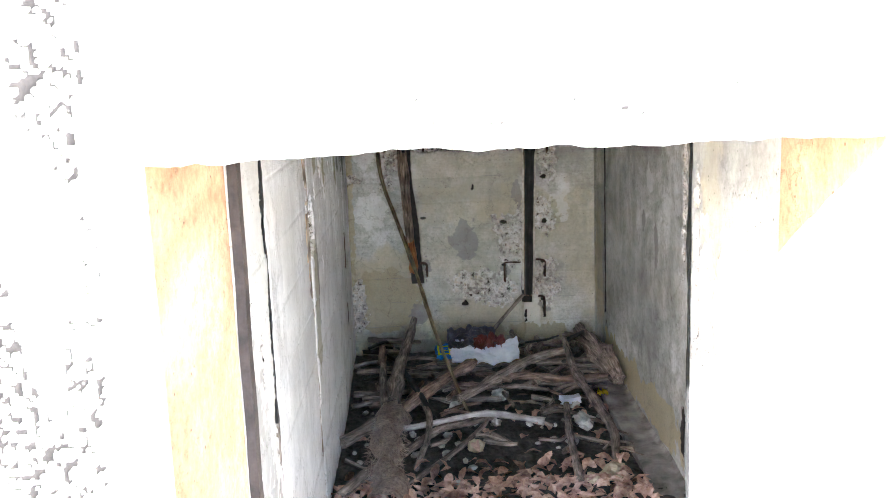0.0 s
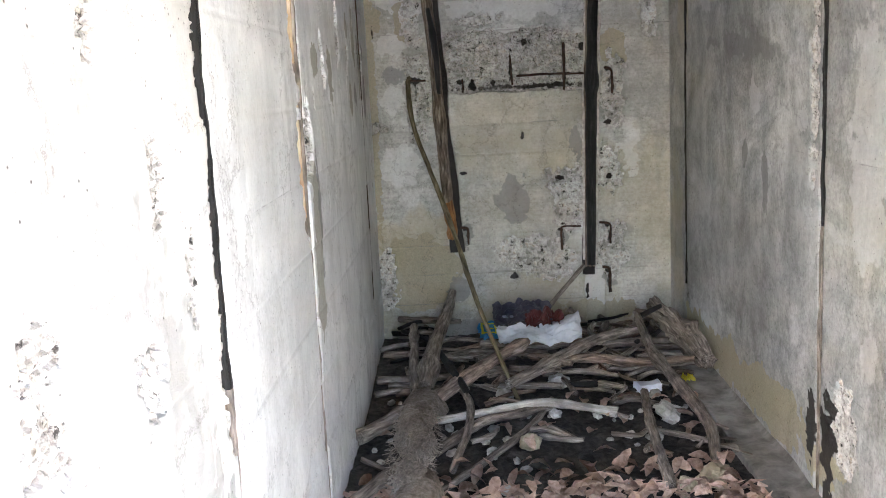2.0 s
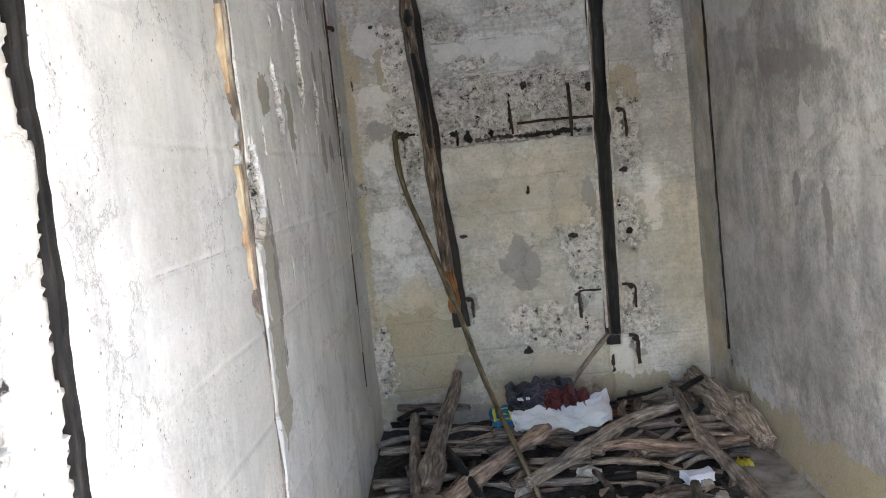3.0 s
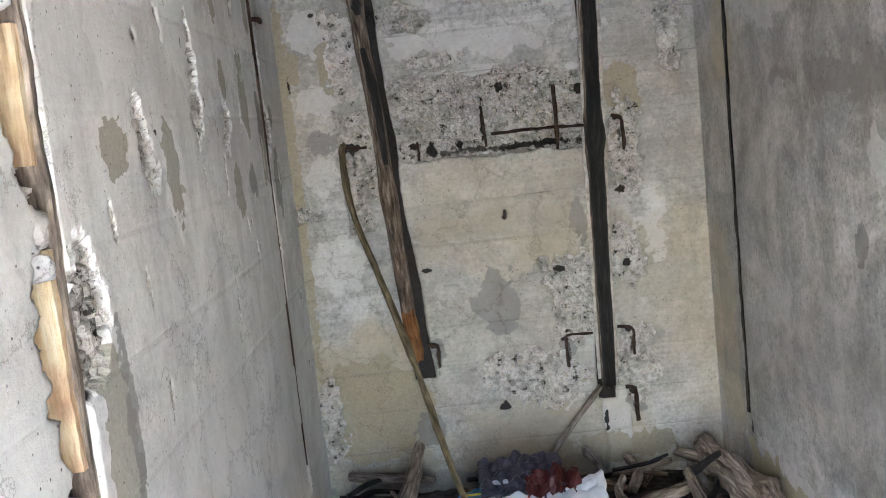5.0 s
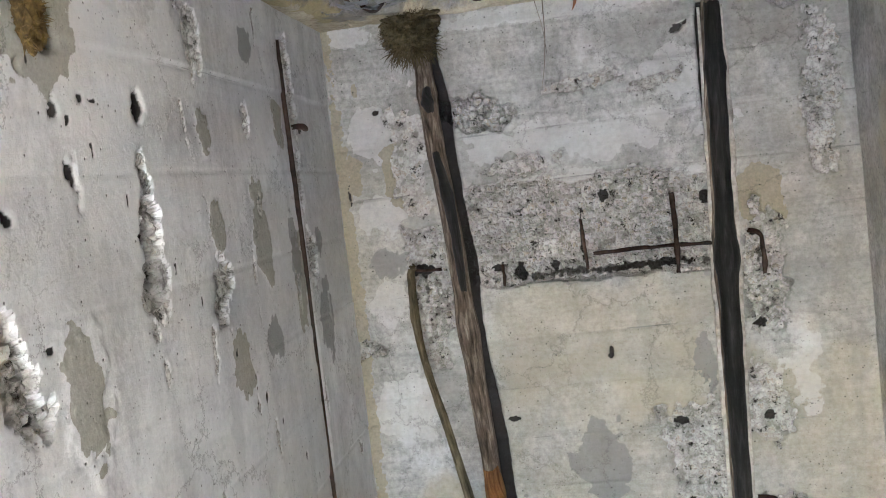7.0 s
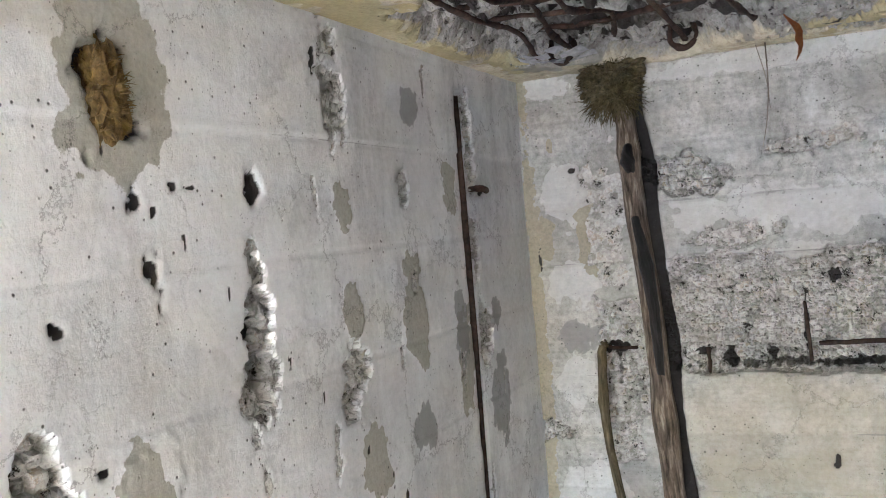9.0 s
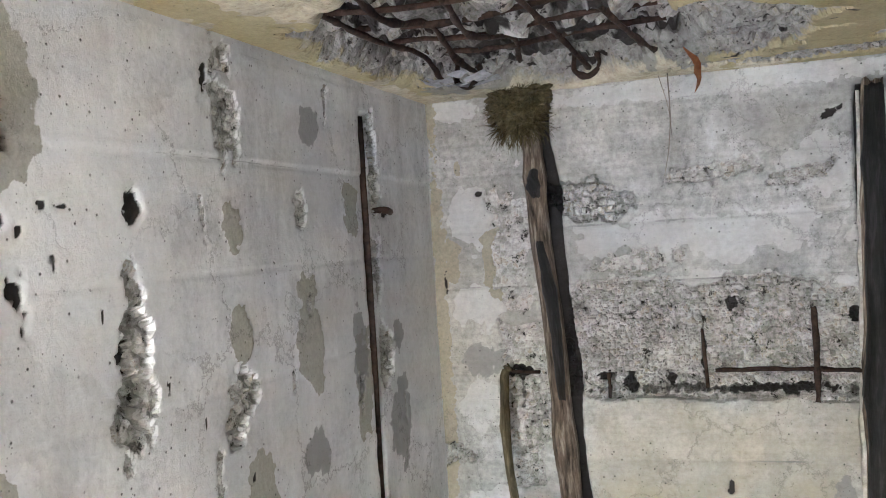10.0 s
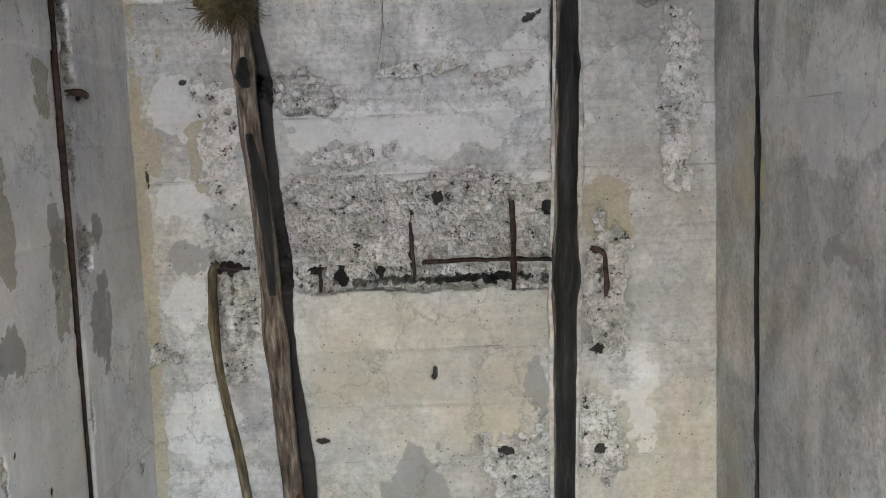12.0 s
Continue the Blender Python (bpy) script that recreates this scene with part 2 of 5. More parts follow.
    wet = calc(n, l, "ADD", calc(n, l, "MULTIPLY", torn("damp", 0.36, 0.72), 0.3), calc(n, l, "MULTIPLY", torn("damp", 0.45, 0.5), 0.5))
    col = mix(n, l, wet, col, mix(n, l, soft.outputs[0], (0.11, 0.11, 0.11), (0.36, 0.355, 0.34)))
    warp = n.new("ShaderNodeMixRGB")
    warp.blend_type = "ADD"
    warp.inputs[0].default_value = 0.03
    l.new(v, warp.inputs[1])
    l.new(tex(n, l, "noise", 45, v, Detail=5, Roughness=0.7).outputs["Color"], warp.inputs[2])
    chips = tex(n, l, "voronoi", 58, warp.outputs[0])
    chips2 = tex(n, l, "voronoi", 170, warp.outputs[0])
    hue = n.new("ShaderNodeSeparateColor")
    l.new(mix(n, l, 0.5, chips.outputs["Color"], chips2.outputs["Color"]), hue.inputs[0])
    kind = calc(n, l, "ADD", calc(n, l, "MULTIPLY", attr["stone"], 0.55), calc(n, l, "MULTIPLY", hue.outputs[0], 0.45))
    agg = ramp(n, l, kind, [(p, tuple(min(0.85, c * bare) for c in k)) for p, k in ((0.12, (0.36, 0.335, 0.30)), (0.4, (0.55, 0.53, 0.50)), (0.65, (0.74, 0.72, 0.69)), (0.85, (0.56, 0.50, 0.42)))])
    agg = mix(n, l, 0.6, agg, ramp(n, l, soft.outputs[0], [(0.34, (0.22,)), (0.5, (0.5,)), (0.64, (0.72,))]), "OVERLAY")
    # black spots paint the shade of voids between the stones
    pocket_shade = ramp(n, l, rag.outputs[0], [(0.385, (1,)), (0.42, (0,))])
    agg = mix(n, l, pocket_shade, agg, (0.035, 0.031, 0.028))
    spall = torn("spall")
    col = mix(n, l, spall, col, agg)
    # the dark mask: lichen, joint dirt and the painted shade of holes
    col = mix(n, l, torn("dark", *sharp), col, mix(n, l, rag.outputs[0], (0.007 * dark_tone,) * 3, (0.062 * dark_tone, 0.055 * dark_tone, 0.05 * dark_tone)))
    wide = n.new("ShaderNodeMixRGB")
    wide.blend_type = "ADD"
    wide.inputs[0].default_value = 0.16
    l.new(v, wide.inputs[1])
    l.new(soft.outputs["Color"], wide.inputs[2])
    crack = tex(n, l, "voronoi", 3.4, wide.outputs[0], feature="DISTANCE_TO_EDGE")
    hair = calc(n, l, "MULTIPLY", ramp(n, l, crack.outputs["Distance"], [(0.004, (1,)), (0.012, (0,))]), ramp(n, l, tint.outputs[0], [(0.50, (1,)), (0.56, (0,))]))
    col = mix(n, l, calc(n, l, "MULTIPLY", hair, cracks), col, (0.06, 0.055, 0.05))
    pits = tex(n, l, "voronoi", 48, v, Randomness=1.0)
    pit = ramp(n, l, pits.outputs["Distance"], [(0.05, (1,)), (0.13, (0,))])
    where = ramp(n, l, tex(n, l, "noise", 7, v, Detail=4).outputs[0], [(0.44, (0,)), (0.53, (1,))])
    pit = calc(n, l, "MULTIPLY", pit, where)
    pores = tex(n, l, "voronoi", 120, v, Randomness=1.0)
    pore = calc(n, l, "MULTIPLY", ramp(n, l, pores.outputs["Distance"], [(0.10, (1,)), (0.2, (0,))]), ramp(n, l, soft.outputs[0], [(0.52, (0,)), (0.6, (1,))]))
    # shade inside pores and pits, painted as near-black
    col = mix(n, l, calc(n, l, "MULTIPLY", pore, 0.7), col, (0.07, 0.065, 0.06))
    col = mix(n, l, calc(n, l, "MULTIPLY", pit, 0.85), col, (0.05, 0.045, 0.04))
    l.new(col, b.inputs["Base Color"])
    b.inputs["Roughness"].default_value = 0.88
    b.inputs["Specular IOR Level"].default_value = spec
    gravel = calc(n, l, "MULTIPLY", spall, ramp(n, l, chips.outputs["Distance"], [(0.0, (1,)), (0.8, (0,))]))
    bumped(n, l, b, [(speck.outputs[0], 0.5, 0.004), (middle.outputs[0], 0.3, 0.007), (gravel, 0.6, 0.007), (lost, 0.5, -0.002), (pit, 0.6, -0.004), (hair, 0.5, -0.003)])
    return m


def plain(name, a, c, scale=20, rough=0.8, bump=0.4, dist=0.004, stretch=(1, 1, 1), metal=0.0, spec=0.3):
    m, n, l, b = shader(name)
    v = mapped(n, l, stretch)
    t = tex(n, l, "noise", scale, v, Detail=8, Roughness=0.65, Distortion=0.3)
    t2 = tex(n, l, "noise", scale * 0.17, v, Detail=4)
    col = ramp(n, l, t.outputs[0], [(0.33, a), (0.66, c)])
    col = mix(n, l, 0.6, col, ramp(n, l, t2.outputs[0], [(0.3, (0.3,)), (0.7, (0.7,))]), "OVERLAY")
    ob = n.new("ShaderNodeObjectInfo")
    col = mix(n, l, 0.5, col, ramp(n, l, ob.outputs["Random"], [(0, (0.35,)), (1, (0.65,))]), "OVERLAY")
    l.new(col, b.inputs["Base Color"])
    b.inputs["Roughness"].default_value, b.inputs["Metallic"].default_value, b.inputs["Specular IOR Level"].default_value = rough, metal, spec
    bumped(n, l, b, [(t.outputs[0], bump, dist)])
    return m


M_BACK = concrete("board_concrete", (0.34, 0.335, 0.315), (0.48, 0.475, 0.455), (0.62, 0.62, 0.605), ochre=(0.345, 0.305, 0.215), streak=0.25, cracks=0.3, boards=0.28, bare=0.85)
M_LEFT = concrete("plastered_concrete", (0.64, 0.64, 0.64), (0.79, 0.79, 0.79), (0.88, 0.88, 0.875), ochre=(0.35, 0.335, 0.275), streak=0.3, peel=0.12, mottle=0.4, bare=0.72, cracks=0.4)
M_RIGHT = concrete("grey_concrete", (0.29, 0.29, 0.28), (0.47, 0.47, 0.46), (0.66, 0.66, 0.645), streak=0.22, peel=0.25, mottle=0.5)
M_FACADE = concrete("limewashed_facade", (0.5, 0.47, 0.42), (0.68, 0.65, 0.6), (0.82, 0.8, 0.76), streak=0.3, spec=0.03, grain=70, sharp=(0.38, 0.62), dark_tone=0.45)
M_CEIL = concrete("ceiling_concrete", (0.37, 0.33, 0.24), (0.56, 0.50, 0.38), (0.70, 0.65, 0.53), (0.40, 0.34, 0.19), streak=0.2, bare=0.52)
M_DIRT = plain("sooty_soil", (0.016, 0.015, 0.014), (0.085, 0.076, 0.068), 38, 0.95, 0.9, 0.012)
M_GROUND = plain("pale_dry_ground", (0.5, 0.47, 0.41), (0.68, 0.65, 0.58), 6, 0.95, 0.5, 0.02)
def timber(name, a, c, e, rough=0.85, bump=0.8, bark=0.0):
    """Wood whose grain follows the grain coordinates of a tube or board."""
    m, n, l, b = shader(name)
    at = n.new("ShaderNodeAttribute")
    at.attribute_name = "grain"
    mp = n.new("ShaderNodeMapping")
    mp.inputs["Scale"].default_value = (1, 1, 0.12)
    l.new(at.outputs["Vector"], mp.inputs["Vector"])
    ob = n.new("ShaderNodeObjectInfo")
    sh = n.new("ShaderNodeVectorMath")
    sh.operation = "ADD"
    sc = n.new("ShaderNodeVectorMath")
    sc.operation = "SCALE"
    sc.inputs[0].default_value = (7, 3, 5)
    l.new(ob.outputs["Random"], sc.inputs["Scale"])
    l.new(mp.outputs[0], sh.inputs[0])
    l.new(sc.outputs[0], sh.inputs[1])
    v = sh.outputs[0]
    g = tex(n, l, "noise", 95, v, Detail=7, Roughness=0.65, Distortion=0.4)
    big = tex(n, l, "noise", 14, at.outputs["Vector"], Detail=6, Roughness=0.6)
    col = ramp(n, l, g.outputs[0], [(0.32, a), (0.52, c), (0.7, e)])
    col = mix(n, l, 0.7, col, ramp(n, l, big.outputs[0], [(0.3, (0.22,)), (0.7, (0.76,))]), "OVERLAY")
    col = mix(n, l, 0.55, col, ramp(n, l, ob.outputs["Random"], [(0, (0.3,)), (1, (0.68,))]), "OVERLAY")
    l.new(col, b.inputs["Base Color"])
    b.inputs["Roughness"].default_value, b.inputs["Specular IOR Level"].default_value = rough, 0.25
    bumped(n, l, b, [(big.outputs[0], 0.5, 0.01), (g.outputs[0], bump, 0.004)])
    return m


M_CHAR = timber("charred_wood", (0.005, 0.005, 0.005), (0.014, 0.013, 0.012), (0.036, 0.033, 0.031), 0.6)
M_ROT = timber("weathered_wood", (0.05, 0.041, 0.034), (0.24, 0.2, 0.168), (0.48, 0.425, 0.365))
M_POST = timber("rotten_post_wood", (0.03, 0.022, 0.016), (0.17, 0.13, 0.098), (0.44, 0.38, 0.31))
M_BARK = timber("grey_brown_bark", (0.04, 0.033, 0.028), (0.20, 0.165, 0.138), (0.42, 0.36, 0.31))
M_REDBARK = timber("red_brown_wood", (0.045, 0.032, 0.025), (0.225, 0.165, 0.13), (0.44, 0.34, 0.275))
M_BLEACHED = timber("bleached_wood", (0.2, 0.18, 0.165), (0.36, 0.335, 0.31), (0.52, 0.5, 0.47))
M_PALEWOOD = timber("raw_wood", (0.42, 0.29, 0.17), (0.62, 0.47, 0.31), (0.74, 0.62, 0.46))
M_RAW = timber("orange_split_wood", (0.13, 0.05, 0.02), (0.34, 0.16, 0.06), (0.46, 0.27, 0.13))
M_GREENBARK = timber("olive_bark", (0.05, 0.04, 0.02), (0.16, 0.13, 0.075), (0.27, 0.23, 0.15))
M_RUST = plain("rusted_steel", (0.02, 0.014, 0.011), (0.085, 0.05, 0.036), 60, 0.85, 0.7, 0.003, metal=0.3)

# dark brown that stands for the shade in the doorway's rebate
M_REBATE = plain("rebate_shade_brown", (0.012, 0.009, 0.008), (0.04, 0.03, 0.026), 30, 0.7, 0.5, 0.003, metal=0.2)
# stained render whose orange also imitates warm bounced light in the doorway
M_REVEAL = concrete("ochre_bounce_render", (0.22, 0.13, 0.07), (0.31, 0.205, 0.125), (0.42, 0.31, 0.2), (0.30, 0.16, 0.07), streak=0.25, spec=0.1)
M_STONE = plain("pale_rubble", (0.28, 0.26, 0.23), (0.58, 0.55, 0.5), 30, 0.9, 0.6, 0.005)
M_TANSTONE = plain("tan_stone", (0.38, 0.31, 0.21), (0.58, 0.5, 0.37), 24, 0.85, 0.4, 0.003)
M_KERB = plain("sooty_concrete", (0.14, 0.132, 0.12), (0.40, 0.38, 0.345), 12, 0.92, 0.6, 0.005)
M_LEAF = plain("dry_leaf", (0.32, 0.20, 0.15), (0.64, 0.48, 0.39), 40, 0.7, 0.5, 0.002)
M_RUSSET = plain("russet_leaf", (0.22, 0.07, 0.025), (0.40, 0.15, 0.05), 50, 0.6, 0.4, 0.002)
M_NEST = plain("moss_and_grass", (0.045, 0.038, 0.02), (0.17, 0.135, 0.07), 90, 0.95, 0.8, 0.004)
M_MOSS = plain("brown_moss", (0.05, 0.03, 0.01), (0.24, 0.16, 0.055), 70, 0.95, 0.9, 0.006)
M_FIBRE = plain("fibrous_sacking", (0.19, 0.155, 0.125), (0.44, 0.375, 0.32), 90, 0.95, 1.0, 0.006)
M_WEB = plain("dusty_cobweb", (0.2, 0.2, 0.21), (0.34, 0.34, 0.36), 60, 0.9, 0.3, 0.002)
M_PLASTIC = plain("white_plastic_film", (0.66, 0.69, 0.80), (0.82, 0.84, 0.9), 14, 0.35, 0.3, 0.003, spec=0.5)
M_PRINT = plain("dark_printed_film", (0.03, 0.03, 0.06), (0.13, 0.13, 0.17), 30, 0.35, 0.3, 0.003, spec=0.5)
M_MAROON = plain("maroon_printed_film", (0.08, 0.012, 0.014), (0.17, 0.035, 0.035), 20, 0.35, 0.3, 0.003, spec=0.5)
M_BLUE = plain("blue_print", (0.02, 0.14, 0.36), (0.05, 0.22, 0.48), 20, 0.4, 0.2, 0.002)
M_YELLOW = plain("yellow_print", (0.62, 0.55, 0.03), (0.78, 0.72, 0.08), 20, 0.45, 0.2, 0.002)
M_PIER_EDGE = plain("tar_and_shade_black", (0.004, 0.004, 0.004), (0.016, 0.015, 0.014), 40, 0.75, 0.6, 0.003)

# ---- floor and ground ----
dirt = Relief(LEFT - 0.06, RIGHT + 0.05, INNER - 0.32, BACK + 0.05, 0.013, 90)
dirt.h += 0.018 * fbm(dirt.U * 2.2, dirt.V * 2.2, 91) + 0.012 * fbm(dirt.U * 11, dirt.V * 11, 92) + 0.008 * fbm(dirt.U * 33, dirt.V * 33, 93, 2)
dirt.build("floor", lambda u, v, h: (u, v, h - 0.005), M_DIRT)
# unseen outside ground, kept pale to bounce sunlight indoors
bm = bmesh.new()
box(bm, -400, 400, -400, 400, -0.5, -0.03)
structure("ground", bm, M_GROUND)

# unseen slab by the door, added pale as a reflector for the room
bm = bmesh.new()
box(bm, DOOR_L - 0.2, DOOR_R + 0.2, FRONT - 0.02, INNER, -0.2, 0.03)
box(bm, LEFT - 0.02, PIER_X + 0.02, INNER, PIER_Y, -0.2, 0.03)
box(bm, LEFT - 0.02, RIGHT + 0.02, PIER_Y, 2.75, -0.2, 0.03)
structure("floor_entry", bm, M_GROUND)

# ---- back wall ----
wall = Relief(LEFT - 0.08, RIGHT + 0.06, -0.05, CEIL + 0.02, 0.0042, 11)
wall.seams(0.147, 1.193 - 8 * 0.147, 0.003, 0.62, 0.6)
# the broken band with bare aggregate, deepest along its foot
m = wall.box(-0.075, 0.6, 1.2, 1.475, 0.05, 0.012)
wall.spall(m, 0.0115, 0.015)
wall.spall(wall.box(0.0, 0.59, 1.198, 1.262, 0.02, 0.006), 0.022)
# cavity and bar shadows painted as a dark line, with a greyer band round it
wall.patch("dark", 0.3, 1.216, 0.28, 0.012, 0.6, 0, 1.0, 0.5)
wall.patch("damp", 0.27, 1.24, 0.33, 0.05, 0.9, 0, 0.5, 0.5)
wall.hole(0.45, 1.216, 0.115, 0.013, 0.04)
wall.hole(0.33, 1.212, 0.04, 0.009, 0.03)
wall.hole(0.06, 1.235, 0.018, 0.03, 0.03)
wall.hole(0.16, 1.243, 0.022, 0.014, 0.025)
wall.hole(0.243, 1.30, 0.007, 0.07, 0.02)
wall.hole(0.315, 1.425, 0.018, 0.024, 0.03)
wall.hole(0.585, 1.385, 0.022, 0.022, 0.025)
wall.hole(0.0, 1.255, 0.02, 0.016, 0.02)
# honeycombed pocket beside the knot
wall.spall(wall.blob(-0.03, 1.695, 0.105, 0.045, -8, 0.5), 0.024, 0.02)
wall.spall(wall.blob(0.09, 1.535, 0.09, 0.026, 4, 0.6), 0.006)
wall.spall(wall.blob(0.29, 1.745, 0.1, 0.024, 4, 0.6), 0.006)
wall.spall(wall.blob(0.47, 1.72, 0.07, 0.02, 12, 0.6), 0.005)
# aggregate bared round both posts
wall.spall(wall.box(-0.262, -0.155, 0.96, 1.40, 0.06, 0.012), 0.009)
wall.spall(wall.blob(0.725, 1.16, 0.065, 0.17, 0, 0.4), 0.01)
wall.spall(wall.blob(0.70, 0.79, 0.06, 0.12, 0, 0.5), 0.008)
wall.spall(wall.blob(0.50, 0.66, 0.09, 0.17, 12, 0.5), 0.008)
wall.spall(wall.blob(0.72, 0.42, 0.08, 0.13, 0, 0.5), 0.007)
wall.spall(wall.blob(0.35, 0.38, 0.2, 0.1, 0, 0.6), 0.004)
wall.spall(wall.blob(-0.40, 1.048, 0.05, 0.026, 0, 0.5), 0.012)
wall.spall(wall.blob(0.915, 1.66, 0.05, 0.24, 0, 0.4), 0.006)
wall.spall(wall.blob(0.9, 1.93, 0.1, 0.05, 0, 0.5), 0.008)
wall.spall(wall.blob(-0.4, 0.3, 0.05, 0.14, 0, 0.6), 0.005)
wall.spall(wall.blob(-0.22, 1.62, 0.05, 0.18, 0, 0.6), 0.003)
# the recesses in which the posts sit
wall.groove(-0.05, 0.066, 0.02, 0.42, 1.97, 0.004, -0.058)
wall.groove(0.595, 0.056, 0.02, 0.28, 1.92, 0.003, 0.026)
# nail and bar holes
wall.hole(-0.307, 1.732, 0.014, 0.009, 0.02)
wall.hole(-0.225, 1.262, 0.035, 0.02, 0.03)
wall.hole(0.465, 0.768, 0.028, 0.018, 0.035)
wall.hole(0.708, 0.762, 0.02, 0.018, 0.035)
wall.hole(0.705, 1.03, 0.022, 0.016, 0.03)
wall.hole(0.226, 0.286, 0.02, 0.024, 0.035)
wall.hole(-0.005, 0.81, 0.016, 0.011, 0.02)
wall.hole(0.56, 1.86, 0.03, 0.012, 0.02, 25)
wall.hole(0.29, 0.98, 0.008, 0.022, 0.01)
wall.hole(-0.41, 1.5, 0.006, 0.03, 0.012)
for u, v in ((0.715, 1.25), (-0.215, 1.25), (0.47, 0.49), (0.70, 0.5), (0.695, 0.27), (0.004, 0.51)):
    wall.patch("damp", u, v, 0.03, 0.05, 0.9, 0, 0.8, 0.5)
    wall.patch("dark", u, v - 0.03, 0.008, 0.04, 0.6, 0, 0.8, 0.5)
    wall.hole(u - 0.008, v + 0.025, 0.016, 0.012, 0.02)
# patches of later render, stains
wall.patch("ochre", 0.735, 1.40, 0.07, 0.085, 1, 0, 0.4, 0.1, 0.003)
wall.patch("ochre", -0.39, 1.565, 0.026, 0.06, 0.9)
wall.patch("ochre", -0.25, 1.58, 0.05, 0.11, 0.8)
wall.patch("ochre", -0.36, 1.80, 0.008, 0.03, 1.0)
wall.patch("ochre", -0.24, 0.34, 0.2, 0.2, 0.85, 0, 0.3, 0.2)
wall.patch("warm", 0.27, 1.06, 0.32, 0.13, 0.55, 0, 0.3, 0.4)
wall.patch("warm", 0.27, 0.86, 0.3, 0.1, 0.5, 0, 0.4, 0.4)
wall.patch("warm", 0.92, 0.7, 0.1, 0.3, 0.55, 0, 0.5, 0.4)
wall.patch("warm", 0.91, 1.58, 0.05, 0.12, 0.6)
wall.patch("warm", 0.3, 0.16, 0.45, 0.09, 0.6, 0, 0.5, 0.4)
wall.patch("ochre", 0.6, 0.1, 0.2, 0.06, 0.9, 0, 0.5, 0.4)
wall.patch("damp", 0.235, 0.68, 0.075, 0.13, 0.75, 0, 0.4, 0.2)
wall.patch("damp", -0.315, 1.31, 0.055, 0.045, 0.8, 20)
wall.patch("grey", -0.21, 1.40, 0.05, 0.09, 0.65)
wall.patch("grey", -0.14, 1.84, 0.06, 0.09, 0.6)
wall.patch("grey", -0.2, 0.9, 0.05, 0.1, 0.7)
wall.patch("damp", 0.545, 0.93, 0.03, 0.08, 0.75)
wall.patch("damp", -0.06, 0.23, 0.05, 0.06, 1.0)
wall.patch("grey", 0.955, 1.15, 0.03, 0.34, 0.6, 0, 0.5, 0.4)
wall.patch("grey", 0.86, 1.2, 0.02, 0.3, 0.5, 0, 0.5, 0.4)
wall.patch("grey", 0.76, 0.5, 0.05, 0.04, 0.7)
wall.patch("grey", 0.42, 1.86, 0.1, 0.06, 0.6, 0, 0.5, 0.5)
wall.patch("damp", 0.0, 0.02, 0.6, 0.06, 0.75, 0, 0.5, 0.5)
wall.patch("grey", -0.435, 1.3, 0.012, 0.6, 0.65, 0, 0.6, 0.3)
wall.patch("ochre", -0.425, 1.2, 0.022, 0.8, 0.85, 0, 0.4, 0.4)
wall.patch("pale", -0.32, 0.86, 0.1, 0.1, 0.9)
wall.patch("pale", -0.32, 1.44, 0.06, 0.06, 0.9)
wall.patch("pale", -0.33, 1.66, 0.06, 0.09, 0.8)
wall.patch("pale", -0.33, 1.18, 0.05, 0.06, 0.9)
wall.patch("pale", 0.24, 1.60, 0.33, 0.06, 0.85, 0, 0.5, 0.35)
wall.patch("pale", 0.22, 1.47, 0.33, 0.03, 0.8, 0, 0.5, 0.35)
wall.patch("pale", 0.52, 1.74, 0.09, 0.06, 0.85)
wall.patch("pale", 0.3, 1.955, 0.5, 0.028, 0.9, 0, 0.3, 0.2, 0.002)
wall.patch("pale", -0.38, 1.955, 0.09, 0.028, 0.9, 0, 0.3, 0.2, 0.002)
wall.patch("pale", 0.2, 1.30, 0.2, 0.05, 0.6, 0, 0.6, 0.4)
m = wall.box(0.578, 0.668, 0.02, 0.325, 0.016, 0.006)
wall.h += 0.014 * m
wall.put("pale", m)
wall.hole(0.585, 0.2, 0.008, 0.05, 0.02)
wall.patch("pale", -0.37, 0.26, 0.05, 0.06, 0.9)
wall.patch("pale", 0.8, 0.9, 0.05, 0.12, 0.6, 0, 0.6, 0.4)
for u0, u1, v0, v1, k in ((-0.02, 0.6, 1.04, 1.2, 0.5), (-0.03, 0.58, 0.76, 1.04, 0.85), (-0.5, 1.1, 0.0, 0.3, 0.85), (-0.5, -0.06, 0.1, 0.62, 0.8), (0.62, 1.1, 0.2, 0.95, 0.55), (-0.05, 0.6, 0.3, 0.76, 0.4), (0.66, 1.1, 1.3, 2.0, 0.25)):
    wall.put("warm", wall.box(u0, u1, v0, v1, 0.09, 0.035) * smooth(-0.7, 0.2, fbm(wall.U * 5, wall.V * 5, 700)), k)
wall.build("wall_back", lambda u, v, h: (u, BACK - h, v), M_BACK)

# ---- left wall: two open joints and a rod ----
left = Relief(INNER - 0.02, BACK + 0.05, -0.05, CEIL + 0.02, 0.009, 21, (3.3, BACK, 0.0052))
left.seams(0.19, 0.06, 0.002, 0.5)
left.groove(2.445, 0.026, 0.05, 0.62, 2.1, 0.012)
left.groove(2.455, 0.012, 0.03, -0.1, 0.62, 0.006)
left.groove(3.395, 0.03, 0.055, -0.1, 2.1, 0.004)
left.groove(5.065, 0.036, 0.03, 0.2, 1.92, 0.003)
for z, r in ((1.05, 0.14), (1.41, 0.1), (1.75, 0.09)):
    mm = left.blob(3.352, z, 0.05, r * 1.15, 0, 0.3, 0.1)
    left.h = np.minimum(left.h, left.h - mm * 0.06)
